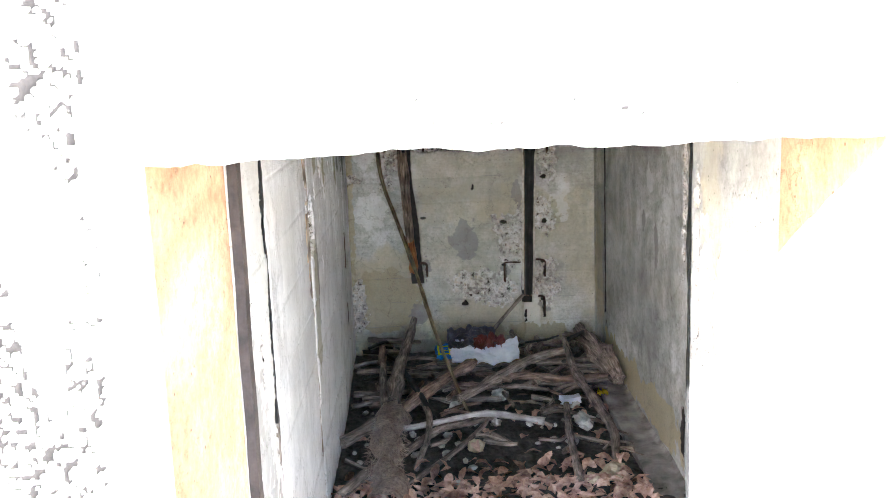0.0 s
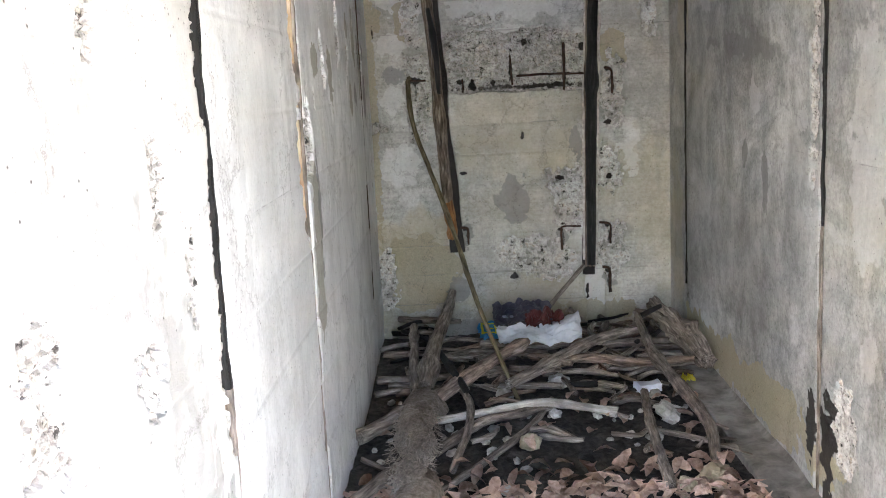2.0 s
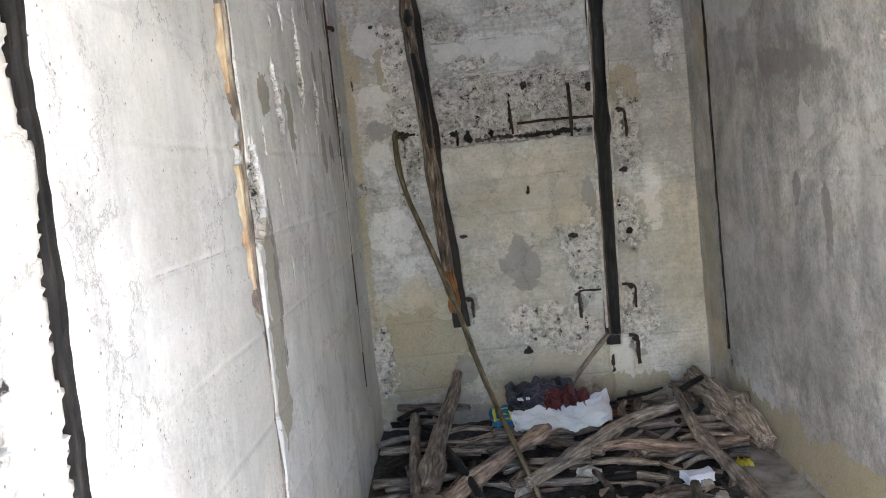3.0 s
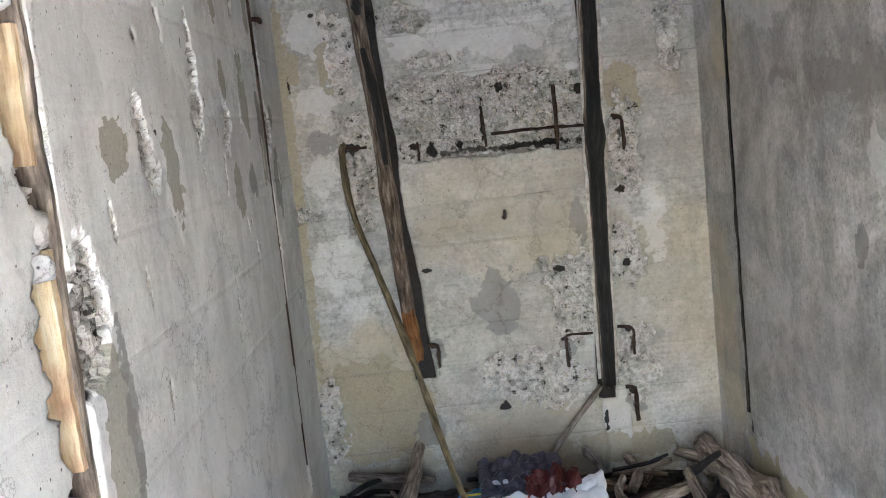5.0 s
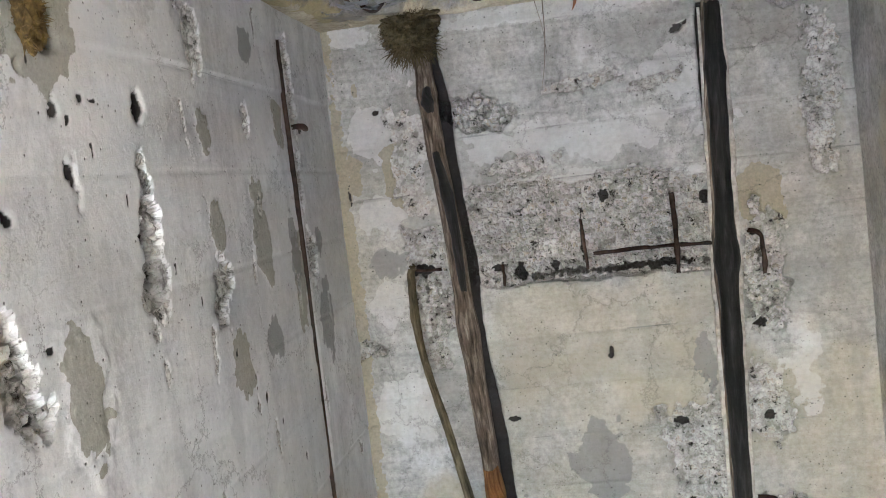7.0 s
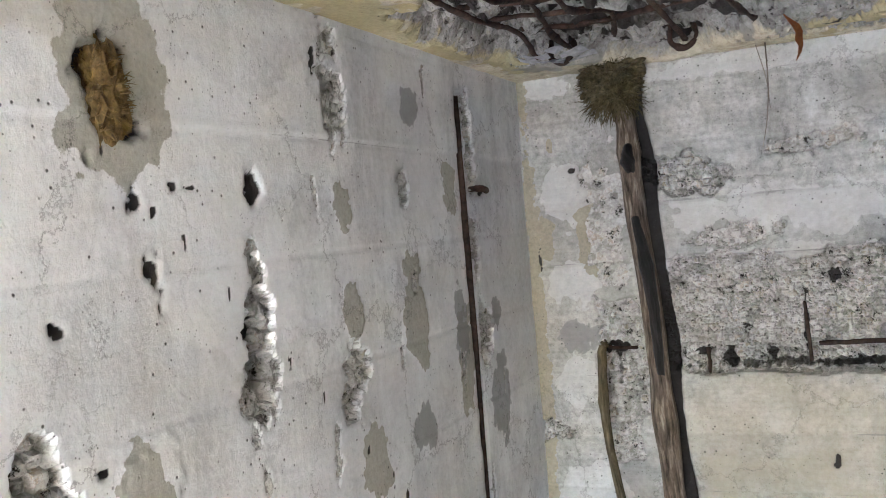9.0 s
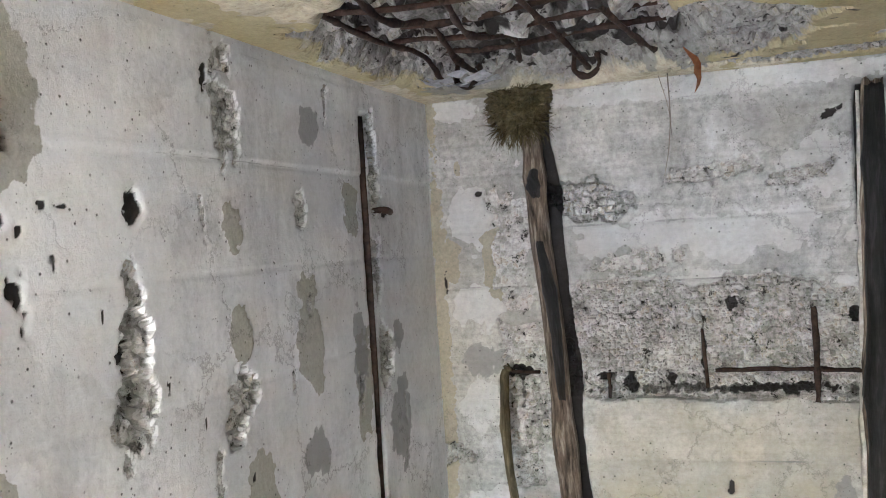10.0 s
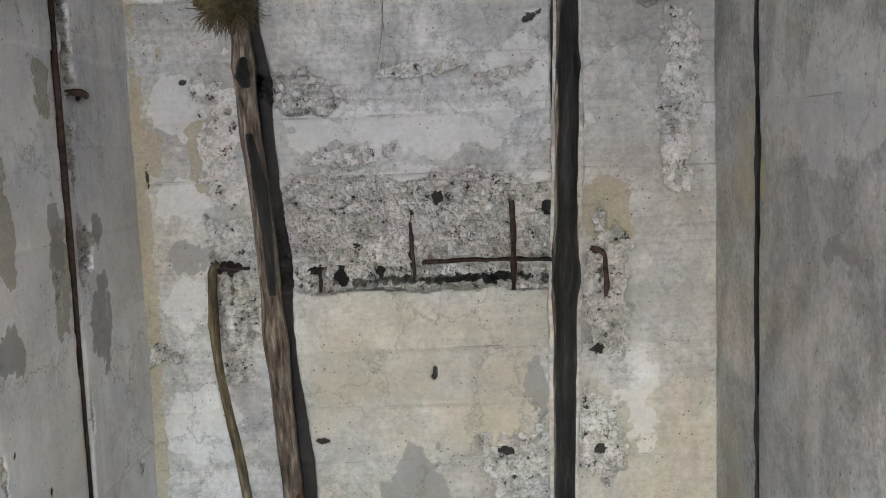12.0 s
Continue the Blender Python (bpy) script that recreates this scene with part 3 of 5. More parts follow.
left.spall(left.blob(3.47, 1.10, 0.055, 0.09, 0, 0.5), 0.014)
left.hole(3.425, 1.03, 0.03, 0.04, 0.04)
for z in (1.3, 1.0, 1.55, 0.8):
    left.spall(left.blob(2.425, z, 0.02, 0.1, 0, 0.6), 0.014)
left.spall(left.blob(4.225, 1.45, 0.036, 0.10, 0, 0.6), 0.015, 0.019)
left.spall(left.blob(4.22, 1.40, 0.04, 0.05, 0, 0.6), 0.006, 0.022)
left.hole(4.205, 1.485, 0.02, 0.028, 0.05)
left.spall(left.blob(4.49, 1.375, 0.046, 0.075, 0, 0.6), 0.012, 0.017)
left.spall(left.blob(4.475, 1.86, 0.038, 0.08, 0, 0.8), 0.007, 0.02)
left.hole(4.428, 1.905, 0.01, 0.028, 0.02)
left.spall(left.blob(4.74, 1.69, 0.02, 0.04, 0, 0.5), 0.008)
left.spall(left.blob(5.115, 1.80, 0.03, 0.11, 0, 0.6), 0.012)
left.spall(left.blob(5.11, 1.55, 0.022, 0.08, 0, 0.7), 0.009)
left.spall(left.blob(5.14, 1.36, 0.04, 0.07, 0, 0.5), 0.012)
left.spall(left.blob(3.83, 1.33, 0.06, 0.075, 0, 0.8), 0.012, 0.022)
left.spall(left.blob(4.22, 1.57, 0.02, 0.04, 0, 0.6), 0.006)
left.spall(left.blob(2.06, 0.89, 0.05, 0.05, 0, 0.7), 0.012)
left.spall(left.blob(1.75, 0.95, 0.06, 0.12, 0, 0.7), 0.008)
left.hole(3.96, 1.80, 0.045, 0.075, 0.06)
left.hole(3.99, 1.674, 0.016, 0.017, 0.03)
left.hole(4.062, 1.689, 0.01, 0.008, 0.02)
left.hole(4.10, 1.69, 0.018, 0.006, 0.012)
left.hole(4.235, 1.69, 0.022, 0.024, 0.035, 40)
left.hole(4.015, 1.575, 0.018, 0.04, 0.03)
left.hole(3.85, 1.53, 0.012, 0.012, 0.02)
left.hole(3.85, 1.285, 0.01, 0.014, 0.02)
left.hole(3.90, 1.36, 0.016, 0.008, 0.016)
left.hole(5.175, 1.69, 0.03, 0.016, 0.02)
for k in range(16):
    left.hole(3.5 + 1.5 * ((k * 0.381966) % 1), 0.55 + 1.3 * ((k * 0.618034 + 0.2) % 1), 0.003 + 0.002 * (k % 3), 0.007 + 0.010 * ((k * 0.73) % 1), 0.01)
left.patch("ochre", 4.49, 1.66, 0.03, 0.042, 1, 0, 0.3, 0.1, 0.003)
left.patch("ochre", 4.495, 1.48, 0.032, 0.044, 1, 0, 0.3, 0.1, 0.003)
left.patch("ochre", 4.745, 1.44, 0.05, 0.11, 1, 0, 0.4, 0.1, 0.003)
left.patch("ochre", 4.53, 1.2, 0.06, 0.06, 0.9)
left.patch("ochre", 3.68, 1.34, 0.07, 0.05, 0.9)
left.patch("ochre", 3.97, 1.28, 0.05, 0.1, 0.9)
left.patch("ochre", 4.98, 1.69, 0.04, 0.05, 0.9)
left.patch("ochre", 5.0, 1.33, 0.05, 0.12, 0.8)
left.patch("ochre", 3.50, 0.78, 0.07, 0.24, 1.0, 0, 0.4, 0.3)
left.patch("warm", 2.28, 0.55, 0.1, 0.3, 0.7, 0, 0.5, 0.4)
left.patch("warm", 3.75, 1.9, 0.2, 0.05, 0.7, 0, 0.5, 0.4)
left.patch("warm", 2.0, 1.3, 0.2, 0.3, 0.6, 0, 0.6, 0.5)
left.patch("ochre", 3.96, 1.82, 0.085, 0.12, 0.85, 0, 0.5, 0.4)
left.patch("pale", 3.97, 1.27, 0.06, 0.1, 1, 0, 0.5, 0.1, 0.004)
left.patch("pale", 4.15, 1.65, 0.18, 0.18, 0.8, 0, 0.5, 0.4)
left.patch("pale", 4.35, 1.78, 0.1, 0.12, 0.7, 0, 0.5, 0.4)
left.patch("pale", 3.75, 1.55, 0.14, 0.2, 0.75, 0, 0.6, 0.4)
for k in range(11):
    left.patch("pale", 1.45 + 0.9 * ((k * 0.618) % 1), 0.5 + 1.2 * ((k * 0.382) % 1), 0.045 + 0.03 * (k % 2), 0.12 + 0.08 * (k % 3), 1, 0, 0.6, 0.12, 0.003)
for k in range(22):
    left.patch("damp", 1.4 + 1.02 * ((k * 0.618) % 1), 0.45 + 1.25 * ((k * 0.382) % 1), 0.022 + 0.014 * (k % 3), 0.09 + 0.05 * (k % 4), 0.8, 0, 0.9, 0.4)
for k in range(7):
    left.spall(left.blob(1.5 + 0.85 * ((k * 0.618 + 0.3) % 1), 0.5 + 1.0 * ((k * 0.382 + 0.1) % 1), 0.03, 0.06, 0, 0.9), 0.006)
left.patch("damp", 4.79, 1.855, 0.045, 0.035, 0.8)
left.patch("damp", 4.985, 1.40, 0.035, 0.10, 0.75)
left.patch("damp", 5.205, 1.395, 0.03, 0.045, 0.85)
left.patch("damp", 5.2, 1.18, 0.055, 0.12, 0.8)
left.patch("damp", 4.75, 1.22, 0.045, 0.05, 0.8)
left.patch("grey", 4.70, 1.5, 0.03, 0.05, 0.7)
left.patch("grey", 4.84, 1.53, 0.016, 0.028, 0.7)
left.patch("grey", 3.98, 1.47, 0.06, 0.11, 0.6, 0, 0.7, 0.5)
left.patch("damp", 3.56, 0.9, 0.025, 0.16, 0.85, 0, 0.5, 0.3)
left.patch("grey", 3.82, 0.98, 0.12, 0.06, 0.7, 0, 0.7, 0.5)
left.patch("grey", 3.42, 0.62, 0.03, 0.3, 0.7, 0, 0.6, 0.4)
left.patch("grey", 2.85, 1.02, 0.2, 0.016, 0.6, 4, 0.6, 0.4)
left.patch("grey", 4.9, 0.6, 0.5, 0.5, 0.5, 0, 0.7, 0.6)
left.patch("grey", 4.2, 0.7, 0.4, 0.25, 0.45, 0, 0.8, 0.6)
for k in range(14):
    left.patch("grey", 2.55 + 2.7 * ((k * 0.618) % 1), 0.5 + 1.2 * ((k * 0.414) % 1), 0.03, 0.10 + 0.05 * (k % 3), 0.6, 0, 0.7, 0.5)
rng = random.Random(27)
for k in range(26):
    left.spall(left.blob(rng.uniform(3.55, 5.4), rng.uniform(0.55, 1.92), rng.uniform(0.005, 0.012), rng.uniform(0.015, 0.045), rng.uniform(-12, 12), 0.7), 0.004, 0.012)
for k in range(18):
    left.patch("grey", rng.uniform(3.5, 5.4), rng.uniform(0.4, 1.8), rng.uniform(0.04, 0.12), rng.uniform(0.05, 0.16), rng.uniform(0.15, 0.4), rng.uniform(-20, 20), 0.8, 0.6)
# algae and soot stains by the entry, greyed further to offset strong door light
for k in range(16):
    left.patch("grey", rng.uniform(2.5, 3.35), rng.uniform(0.6, 1.85), rng.uniform(0.015, 0.05), rng.uniform(0.05, 0.16), rng.uniform(0.5, 0.9), 0, 0.8, 0.5)
panel = smooth(2.44, 2.42, left.U)
left.put("warm", panel * smooth(-0.5, 0.4, fbm(left.U * 4, left.V * 2, 28)), 0.6)
left.put("grey", panel * smooth(-0.4, 0.5, fbm(left.U * 7, left.V * 3, 29)), 0.75)
left.put("grey", smooth(2.45, 2.47, left.U) * smooth(3.4, 3.38, left.U) * smooth(-0.4, 0.5, fbm(left.U * 6, left.V * 4, 30)), 0.6)
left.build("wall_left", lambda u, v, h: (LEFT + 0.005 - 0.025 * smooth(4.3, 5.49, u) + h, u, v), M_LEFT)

# ---- right wall, with one joint near the entry and one near the back ----
right = Relief(PIER_Y - 0.02, BACK + 0.05, -0.05, CEIL + 0.02, 0.0085, 31)
right.seams(0.62, 0.38, 0.002, 0.6)
right.groove(5.155, 0.02, 0.03, 0.28, 1.93, 0.002)
right.groove(3.51, 0.026, 0.03, 0.0, 2.1, 0.006)
right.spall(right.blob(3.58, 1.2, 0.03, 0.25, 0, 0.7), 0.006)
right.spall(right.blob(3.3, 0.25, 0.1, 0.12, 0, 0.6), 0.006)
right.hole(5.14, 0.25, 0.012, 0.03, 0.02)
right.patch("dark", 3.56, 0.19, 0.03, 0.12, 1, 0, 0.6, 0.2)
right.patch("dark", 3.44, 0.16, 0.045, 0.14, 1, 0, 0.7, 0.2)
right.patch("damp", 4.25, 0.95, 0.03, 0.05, 0.85)
right.patch("damp", 4.02, 0.88, 0.035, 0.1, 0.9)
right.patch("damp", 4.3, 1.325, 0.42, 0.05, 0.75, 4, 0.6, 0.5)
right.patch("grey", 4.55, 0.56, 0.6, 0.2, 0.65, 0, 0.6, 0.6)
right.patch("grey", 4.9, 1.1, 0.2, 0.5, 0.55, 0, 0.7, 0.6)
right.patch("grey", 3.7, 0.85, 0.1, 0.25, 0.5, 0, 0.7, 0.6)
for k in range(9):
    right.patch("grey", 3.65 + 1.3 * ((k * 0.618) % 1), 0.7 + 0.9 * ((k * 0.382 + 0.25) % 1), 0.02 + 0.012 * (k % 3), 0.08 + 0.06 * (k % 3), 0.7, 8, 0.8, 0.5)
right.patch("pale", 3.68, 1.09, 0.04, 0.035, 1, 0, 0.4, 0.15)
right.patch("pale", 4.15, 1.15, 0.06, 0.05, 0.9)
right.patch("pale", 4.75, 1.6, 0.3, 0.12, 0.7, 0, 0.5, 0.5)
right.patch("pale", 4.85, 0.2, 0.25, 0.05, 0.75, 0, 0.6, 0.4)
right.patch("pale", 3.2, 1.0, 0.15, 0.4, 0.75, 0, 0.6, 0.5)
right.patch("ochre", 4.3, 0.12, 0.9, 0.1, 0.8, 0, 0.5, 0.4)
right.patch("warm", 5.2, 1.5, 0.1, 0.12, 0.7)
right.patch("warm", 5.35, 0.5, 0.12, 0.3, 0.7, 0, 0.5, 0.4)
right.build("wall_right", lambda u, v, h: (RIGHT - h, u, v), M_RIGHT)

pier = Relief(INNER - 0.02, PIER_Y, -0.05, CEIL + 0.02, 0.0075, 41)
pier.seams(0.4, 0.63, 0.002)
for k in range(5):
    pier.patch("pale", 1.62 + 0.09 * k, 1.2 - 0.06 * (k % 2), 0.03 + 0.02 * (k % 3), 0.10, 1, 0, 0.6, 0.12, 0.003)
pier.patch("grey", 1.68, 1.16, 0.09, 0.1, 0.7, 0, 0.7, 0.4)
pier.patch("warm", 1.95, 1.35, 0.08, 0.2, 0.7)
pier.spall(pier.blob(2.05, 1.2, 0.02, 0.2, 0, 0.6), 0.008)
pier.spall(pier.blob(1.95, 0.72, 0.09, 0.012, -30, 0.5), 0.004)
pier.put("grey", smooth(-0.5, 0.3, fbm(pier.U * 6, pier.V * 4, 45)), 0.8)
pier.build("wall_pier", lambda u, v, h: (PIER_X - h, u, v), M_RIGHT, 0.65)

# ---- ceiling with a broken-out field ----
roof = Relief(LEFT - 0.25, RIGHT + 0.3, INNER - 0.02, BACK + 0.2, 0.008, 51)
m = roof.blob(-0.03, 4.78, 0.35, 0.55, 0, 0.3, 0.1, 0.6)
roof.spall(m, 0.042)
roof.spall(roof.blob(-0.3, 4.95, 0.09, 0.4, 0, 0.5, 0.2), 0.010)
roof.spall(roof.blob(0.32, 5.02, 0.2, 0.22, 0, 0.5, 0.2), 0.014)
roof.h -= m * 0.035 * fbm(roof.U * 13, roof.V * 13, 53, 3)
# shade between the bars of the broken field, put into the colour as blotches
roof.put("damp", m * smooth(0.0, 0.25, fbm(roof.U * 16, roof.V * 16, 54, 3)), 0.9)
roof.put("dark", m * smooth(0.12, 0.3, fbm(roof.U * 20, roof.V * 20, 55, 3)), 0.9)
roof.spall(roof.blob(0.2, 5.25, 0.36, 0.1, 0, 0.5, 0.1), 0.016)
roof.spall(roof.blob(0.6, 5.38, 0.4, 0.05, 0, 0.6), 0.01)
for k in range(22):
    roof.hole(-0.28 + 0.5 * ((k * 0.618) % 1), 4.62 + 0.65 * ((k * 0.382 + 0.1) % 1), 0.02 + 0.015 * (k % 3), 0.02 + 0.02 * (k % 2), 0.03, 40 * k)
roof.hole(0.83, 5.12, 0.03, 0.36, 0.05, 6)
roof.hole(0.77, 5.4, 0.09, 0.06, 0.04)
for k in range(16):
    roof.hole(0.3 + 0.6 * ((k * 0.618) % 1), 4.5 + 0.9 * ((k * 0.382) % 1), 0.018, 0.006, 0.006, 10 * (k % 5))
roof.patch("ochre", 0.5, 4.9, 0.34, 0.5, 0.9, 0, 0.4, 0.3)
roof.patch("ochre", -0.35, 4.8, 0.09, 0.6, 0.8, 0, 0.5, 0.3)
# more of the recess's darkness, painted on
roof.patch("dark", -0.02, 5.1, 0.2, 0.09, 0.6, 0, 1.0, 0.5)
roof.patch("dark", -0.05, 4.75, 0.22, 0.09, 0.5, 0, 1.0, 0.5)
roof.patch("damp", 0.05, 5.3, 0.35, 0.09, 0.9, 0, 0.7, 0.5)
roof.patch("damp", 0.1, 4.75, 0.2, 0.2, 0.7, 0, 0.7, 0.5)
roof.build("ceiling", lambda u, v, h: (u, v, CEIL - h), M_CEIL)

# ---- front wall with the doorway ----
face = Relief(-0.8, DOOR_L, -0.3, 2.75, 0.008, 61, (-0.6, DOOR_L, 0.0036))
speckle = smooth(0.03, 0.09, fbm(face.U * 150, face.V * 150, 63, 3) - 0.07 + 0.25 * fbm(face.U * 14, face.V * 14, 69, 3))
zone = smooth(-0.32, -0.36, face.U + 0.03 * fbm(face.U * 9, face.V * 9, 62)) * smooth(-0.25, 0.0, fbm(face.U * 6, face.V * 2.2, 64, 3) + 0.2 * smooth(1.6, 1.0, face.V))
lichen = zone * speckle * 0.95
face.put("dark", lichen)
face.h += lichen * 0.004
face.build("wall_front_1", lambda u, v, h: (u + 0.018 * (h < -0.2) * (u > DOOR_L - 0.01), FRONT - h, v), M_FACADE, INNER - FRONT, M_REVEAL)
face = Relief(DOOR_R, 1.9, -0.3, 2.75, 0.02, 65)
face.build("wall_front_2", lambda u, v, h: (u, FRONT - h, v), M_FACADE, INNER - FRONT, M_REVEAL)
face = Relief(DOOR_L, DOOR_R, LINTEL, 2.75, 0.0055, 66)
near = 1 - smooth(LINTEL, LINTEL + 0.06, face.V)
face.V += near * (0.0045 * fbm(face.U * 34, face.U * 0, 67, 5) - 0.004 * smooth(-0.02, -0.26, face.U) + 0.005 * np.exp(-((face.U + 0.03) / 0.08) ** 2))
rng = random.Random(68)
for k in range(16):
    face.hole(rng.uniform(-0.02, 0.42), LINTEL + 0.012 + 0.07 * rng.random() ** 1.5, rng.uniform(0.003, 0.007), rng.uniform(0.002, 0.004), 0.004, rng.uniform(0, 50))
face.build("wall_front_3", lambda u, v, h: (u, FRONT - h, v), M_FACADE, INNER - FRONT, M_REVEAL)
bm = bmesh.new()
box(bm, -6, -0.8, FRONT, INNER, -0.3, 2.75)
box(bm, 1.9, 6, FRONT, INNER, -0.3, 2.75)
box(bm, -6, LEFT - 0.29, INNER, 6.5, CEIL + 0.3, 2.6)
box(bm, LEFT - 0.29, RIGHT + 0.33, INNER + 0.0, 6.5, CEIL + 0.3, 2.6)
box(bm, -1.2, -0.7, INNER, 6.2, -0.3, CEIL + 0.3)
box(bm, 1.31, 1.8, INNER, 6.2, -0.3, CEIL + 0.3)
box(bm, -0.7, 1.31, 5.8, 6.2, -0.3, CEIL + 0.3)
structure("wall_outer", bm, M_FACADE)


# ---- tubes and branches ----
def tube(name, pts, radii, material, sides=9, rough=0.12, seed=0, steps=7, flat=1.0):
    """A bark-skinned limb through pts, with knots, uneven girth and broken ends, as a mesh."""
    rng = random.Random(seed)
    P = [Vector(p) for p in pts]
    ext = [P[0] * 2 - P[1]] + P + [P[-1] * 2 - P[-2]]
    line, rad = [], []
    for i in range(len(P) - 1):
        a, b, c, d = ext[i:i + 4]
        for k in range(steps):
            t = k / steps
            line.append(0.5 * (2 * b + (c - a) * t + (2 * a - 5 * b + 4 * c - d) * t * t + (3 * b - a - 3 * c + d) * t ** 3))
            rad.append(radii[i] + (radii[i + 1] - radii[i]) * t)
    line.append(P[-1])
    rad.append(radii[-1])
    n = len(line)
    knots = [(rng.randrange(n), rng.uniform(0.1, 0.3)) for _ in range(max(1, n // 10))]
    up = Vector((0.3, 0.2, 0.93))
    verts, grain, along = [], [], 0.0
    for i, p in enumerate(line):
        tan = (line[min(i + 1, n - 1)] - line[max(i - 1, 0)]).normalized()
        s = tan.cross(up).normalized() if abs(tan.dot(up)) < 0.96 else tan.cross(Vector((1, 0, 0))).normalized()
        w = s.cross(tan)
        if i:
            along += (p - line[i - 1]).length
        r = rad[i] * (1 + sum(g * math.exp(-((i - k) / 1.2) ** 2) for k, g in knots))
        for j in range(sides):
            a = 2 * math.pi * j / sides
            rr = r * (1 + rough * (2 * noise.noise(Vector((math.cos(a) * 1.3 + seed, math.sin(a) * 1.3, along * 9 / max(rad[0] * 30, 0.4))))))
            end = 0.6 * r * rng.uniform(-0.5, 0.8) * (1 if i == n - 1 else -1 if i == 0 else 0)
            verts.append(p + (s * math.cos(a) * flat + w * math.sin(a)) * rr + tan * end)
            grain.append((math.cos(a) * r, math.sin(a) * r, along))
    faces = [(i * sides + j, i * sides + (j + 1) % sides, (i + 1) * sides + (j + 1) % sides, (i + 1) * sides + j) for i in range(n - 1) for j in range(sides)]
    for c, ring in ((line[0], range(sides)), (line[-1], range((n - 1) * sides, n * sides))):
        verts.append(c)
        grain.append((0, 0, 0.3))
        ring = list(ring)
        k = len(verts) - 1
        faces += [(k, ring[(j + 1) % sides], ring[j]) if ring[0] == 0 else (k, ring[j], ring[(j + 1) % sides]) for j in range(sides)]
    me = bpy.data.meshes.new(name)
    me.from_pydata([tuple(v) for v in verts], [], faces)
    at = me.attributes.new("grain", "FLOAT_VECTOR", "POINT")
    at.data.foreach_set("vector", [c for g in grain for c in g])
    me.polygons.foreach_set("use_smooth", [True] * len(faces))
    me.materials.append(material)
    me.update()
    return me


def limb(name, pts, radii, material, label, category="branch", group="", **kw):
    return tagged(new(name, tube(name, pts, radii, material, **kw)), label, category, group)


def limb_part(name, pts, radii, material, parent, label="", **kw):
    ob = new(name, tube(name, pts, radii, material, **kw))
    ob.parent = parent
    return tagged(ob, label)


# ---- posts let into the back wall ----
post = limb("timber_post", [(-0.158, 5.478, 1.965), (-0.148, 5.47, 1.88), (-0.139, 5.468, 1.625), (-0.118, 5.468, 1.37), (-0.102, 5.468, 1.0), (-0.083, 5.47, 0.66)],
            [0.022, 0.025, 0.027, 0.026, 0.027, 0.026], M_POST, "rotten brown timber post set into the concrete back wall", "post", sides=16, rough=0.07, seed=3, steps=10)
limb_part("knot", [(-0.141, 5.442, 1.775), (-0.141, 5.43, 1.745), (-0.139, 5.44, 1.715)], [0.012, 0.017, 0.012], M_CHAR, post, "dark oval knot", seed=5)
limb_part("split_end", [(-0.084, 5.462, 0.68), (-0.077, 5.455, 0.6), (-0.068, 5.46, 0.5)], [0.024, 0.029, 0.02], M_RAW, post, "orange freshly split wood", seed=6, rough=0.25)
limb_part("dark_streak", [(-0.137, 5.447, 1.6), (-0.112, 5.444, 1.42), (-0.103, 5.446, 1.2)], [0.012, 0.016, 0.01], M_CHAR, post, "blackened streak", seed=7)
post = limb("timber_post", [(0.646, 5.48, 1.915), (0.640, 5.476, 1.75), (0.630, 5.474, 1.45), (0.616, 5.474, 1.0), (0.601, 5.476, 0.33)],
            [0.024, 0.028, 0.028, 0.028, 0.025], M_POST, "charred timber post set into the concrete back wall", "post", sides=16, rough=0.04, seed=9, steps=12)
limb_part("burnt_face", [(0.648, 5.462, 1.905), (0.642, 5.457, 1.75), (0.632, 5.455, 1.45), (0.618, 5.455, 1.0), (0.603, 5.458, 0.34)],
          [0.021, 0.025, 0.025, 0.026, 0.022], M_CHAR, post, "burnt black face", sides=14, rough=0.08, seed=10, steps=12)

M_PALE_EDGE = plain("pale_post_edge", (0.34, 0.31, 0.27), (0.62, 0.59, 0.54), 60, 0.9, 0.8, 0.004)
# a thin paler strip down each side of the post
for side in (-0.031, 0.029):
    limb_part("lime_edge", [(0.646 + side, 5.482, 1.9), (0.641 + side, 5.48, 1.6), (0.630 + side, 5.479, 1.3), (0.616 + side, 5.48, 0.9), (0.603 + side, 5.481, 0.36)],
              [0.004, 0.009, 0.010, 0.008, 0.006], M_PALE_EDGE, post, "pale strip along the side of the post", sides=8, rough=0.4, seed=11, steps=12)


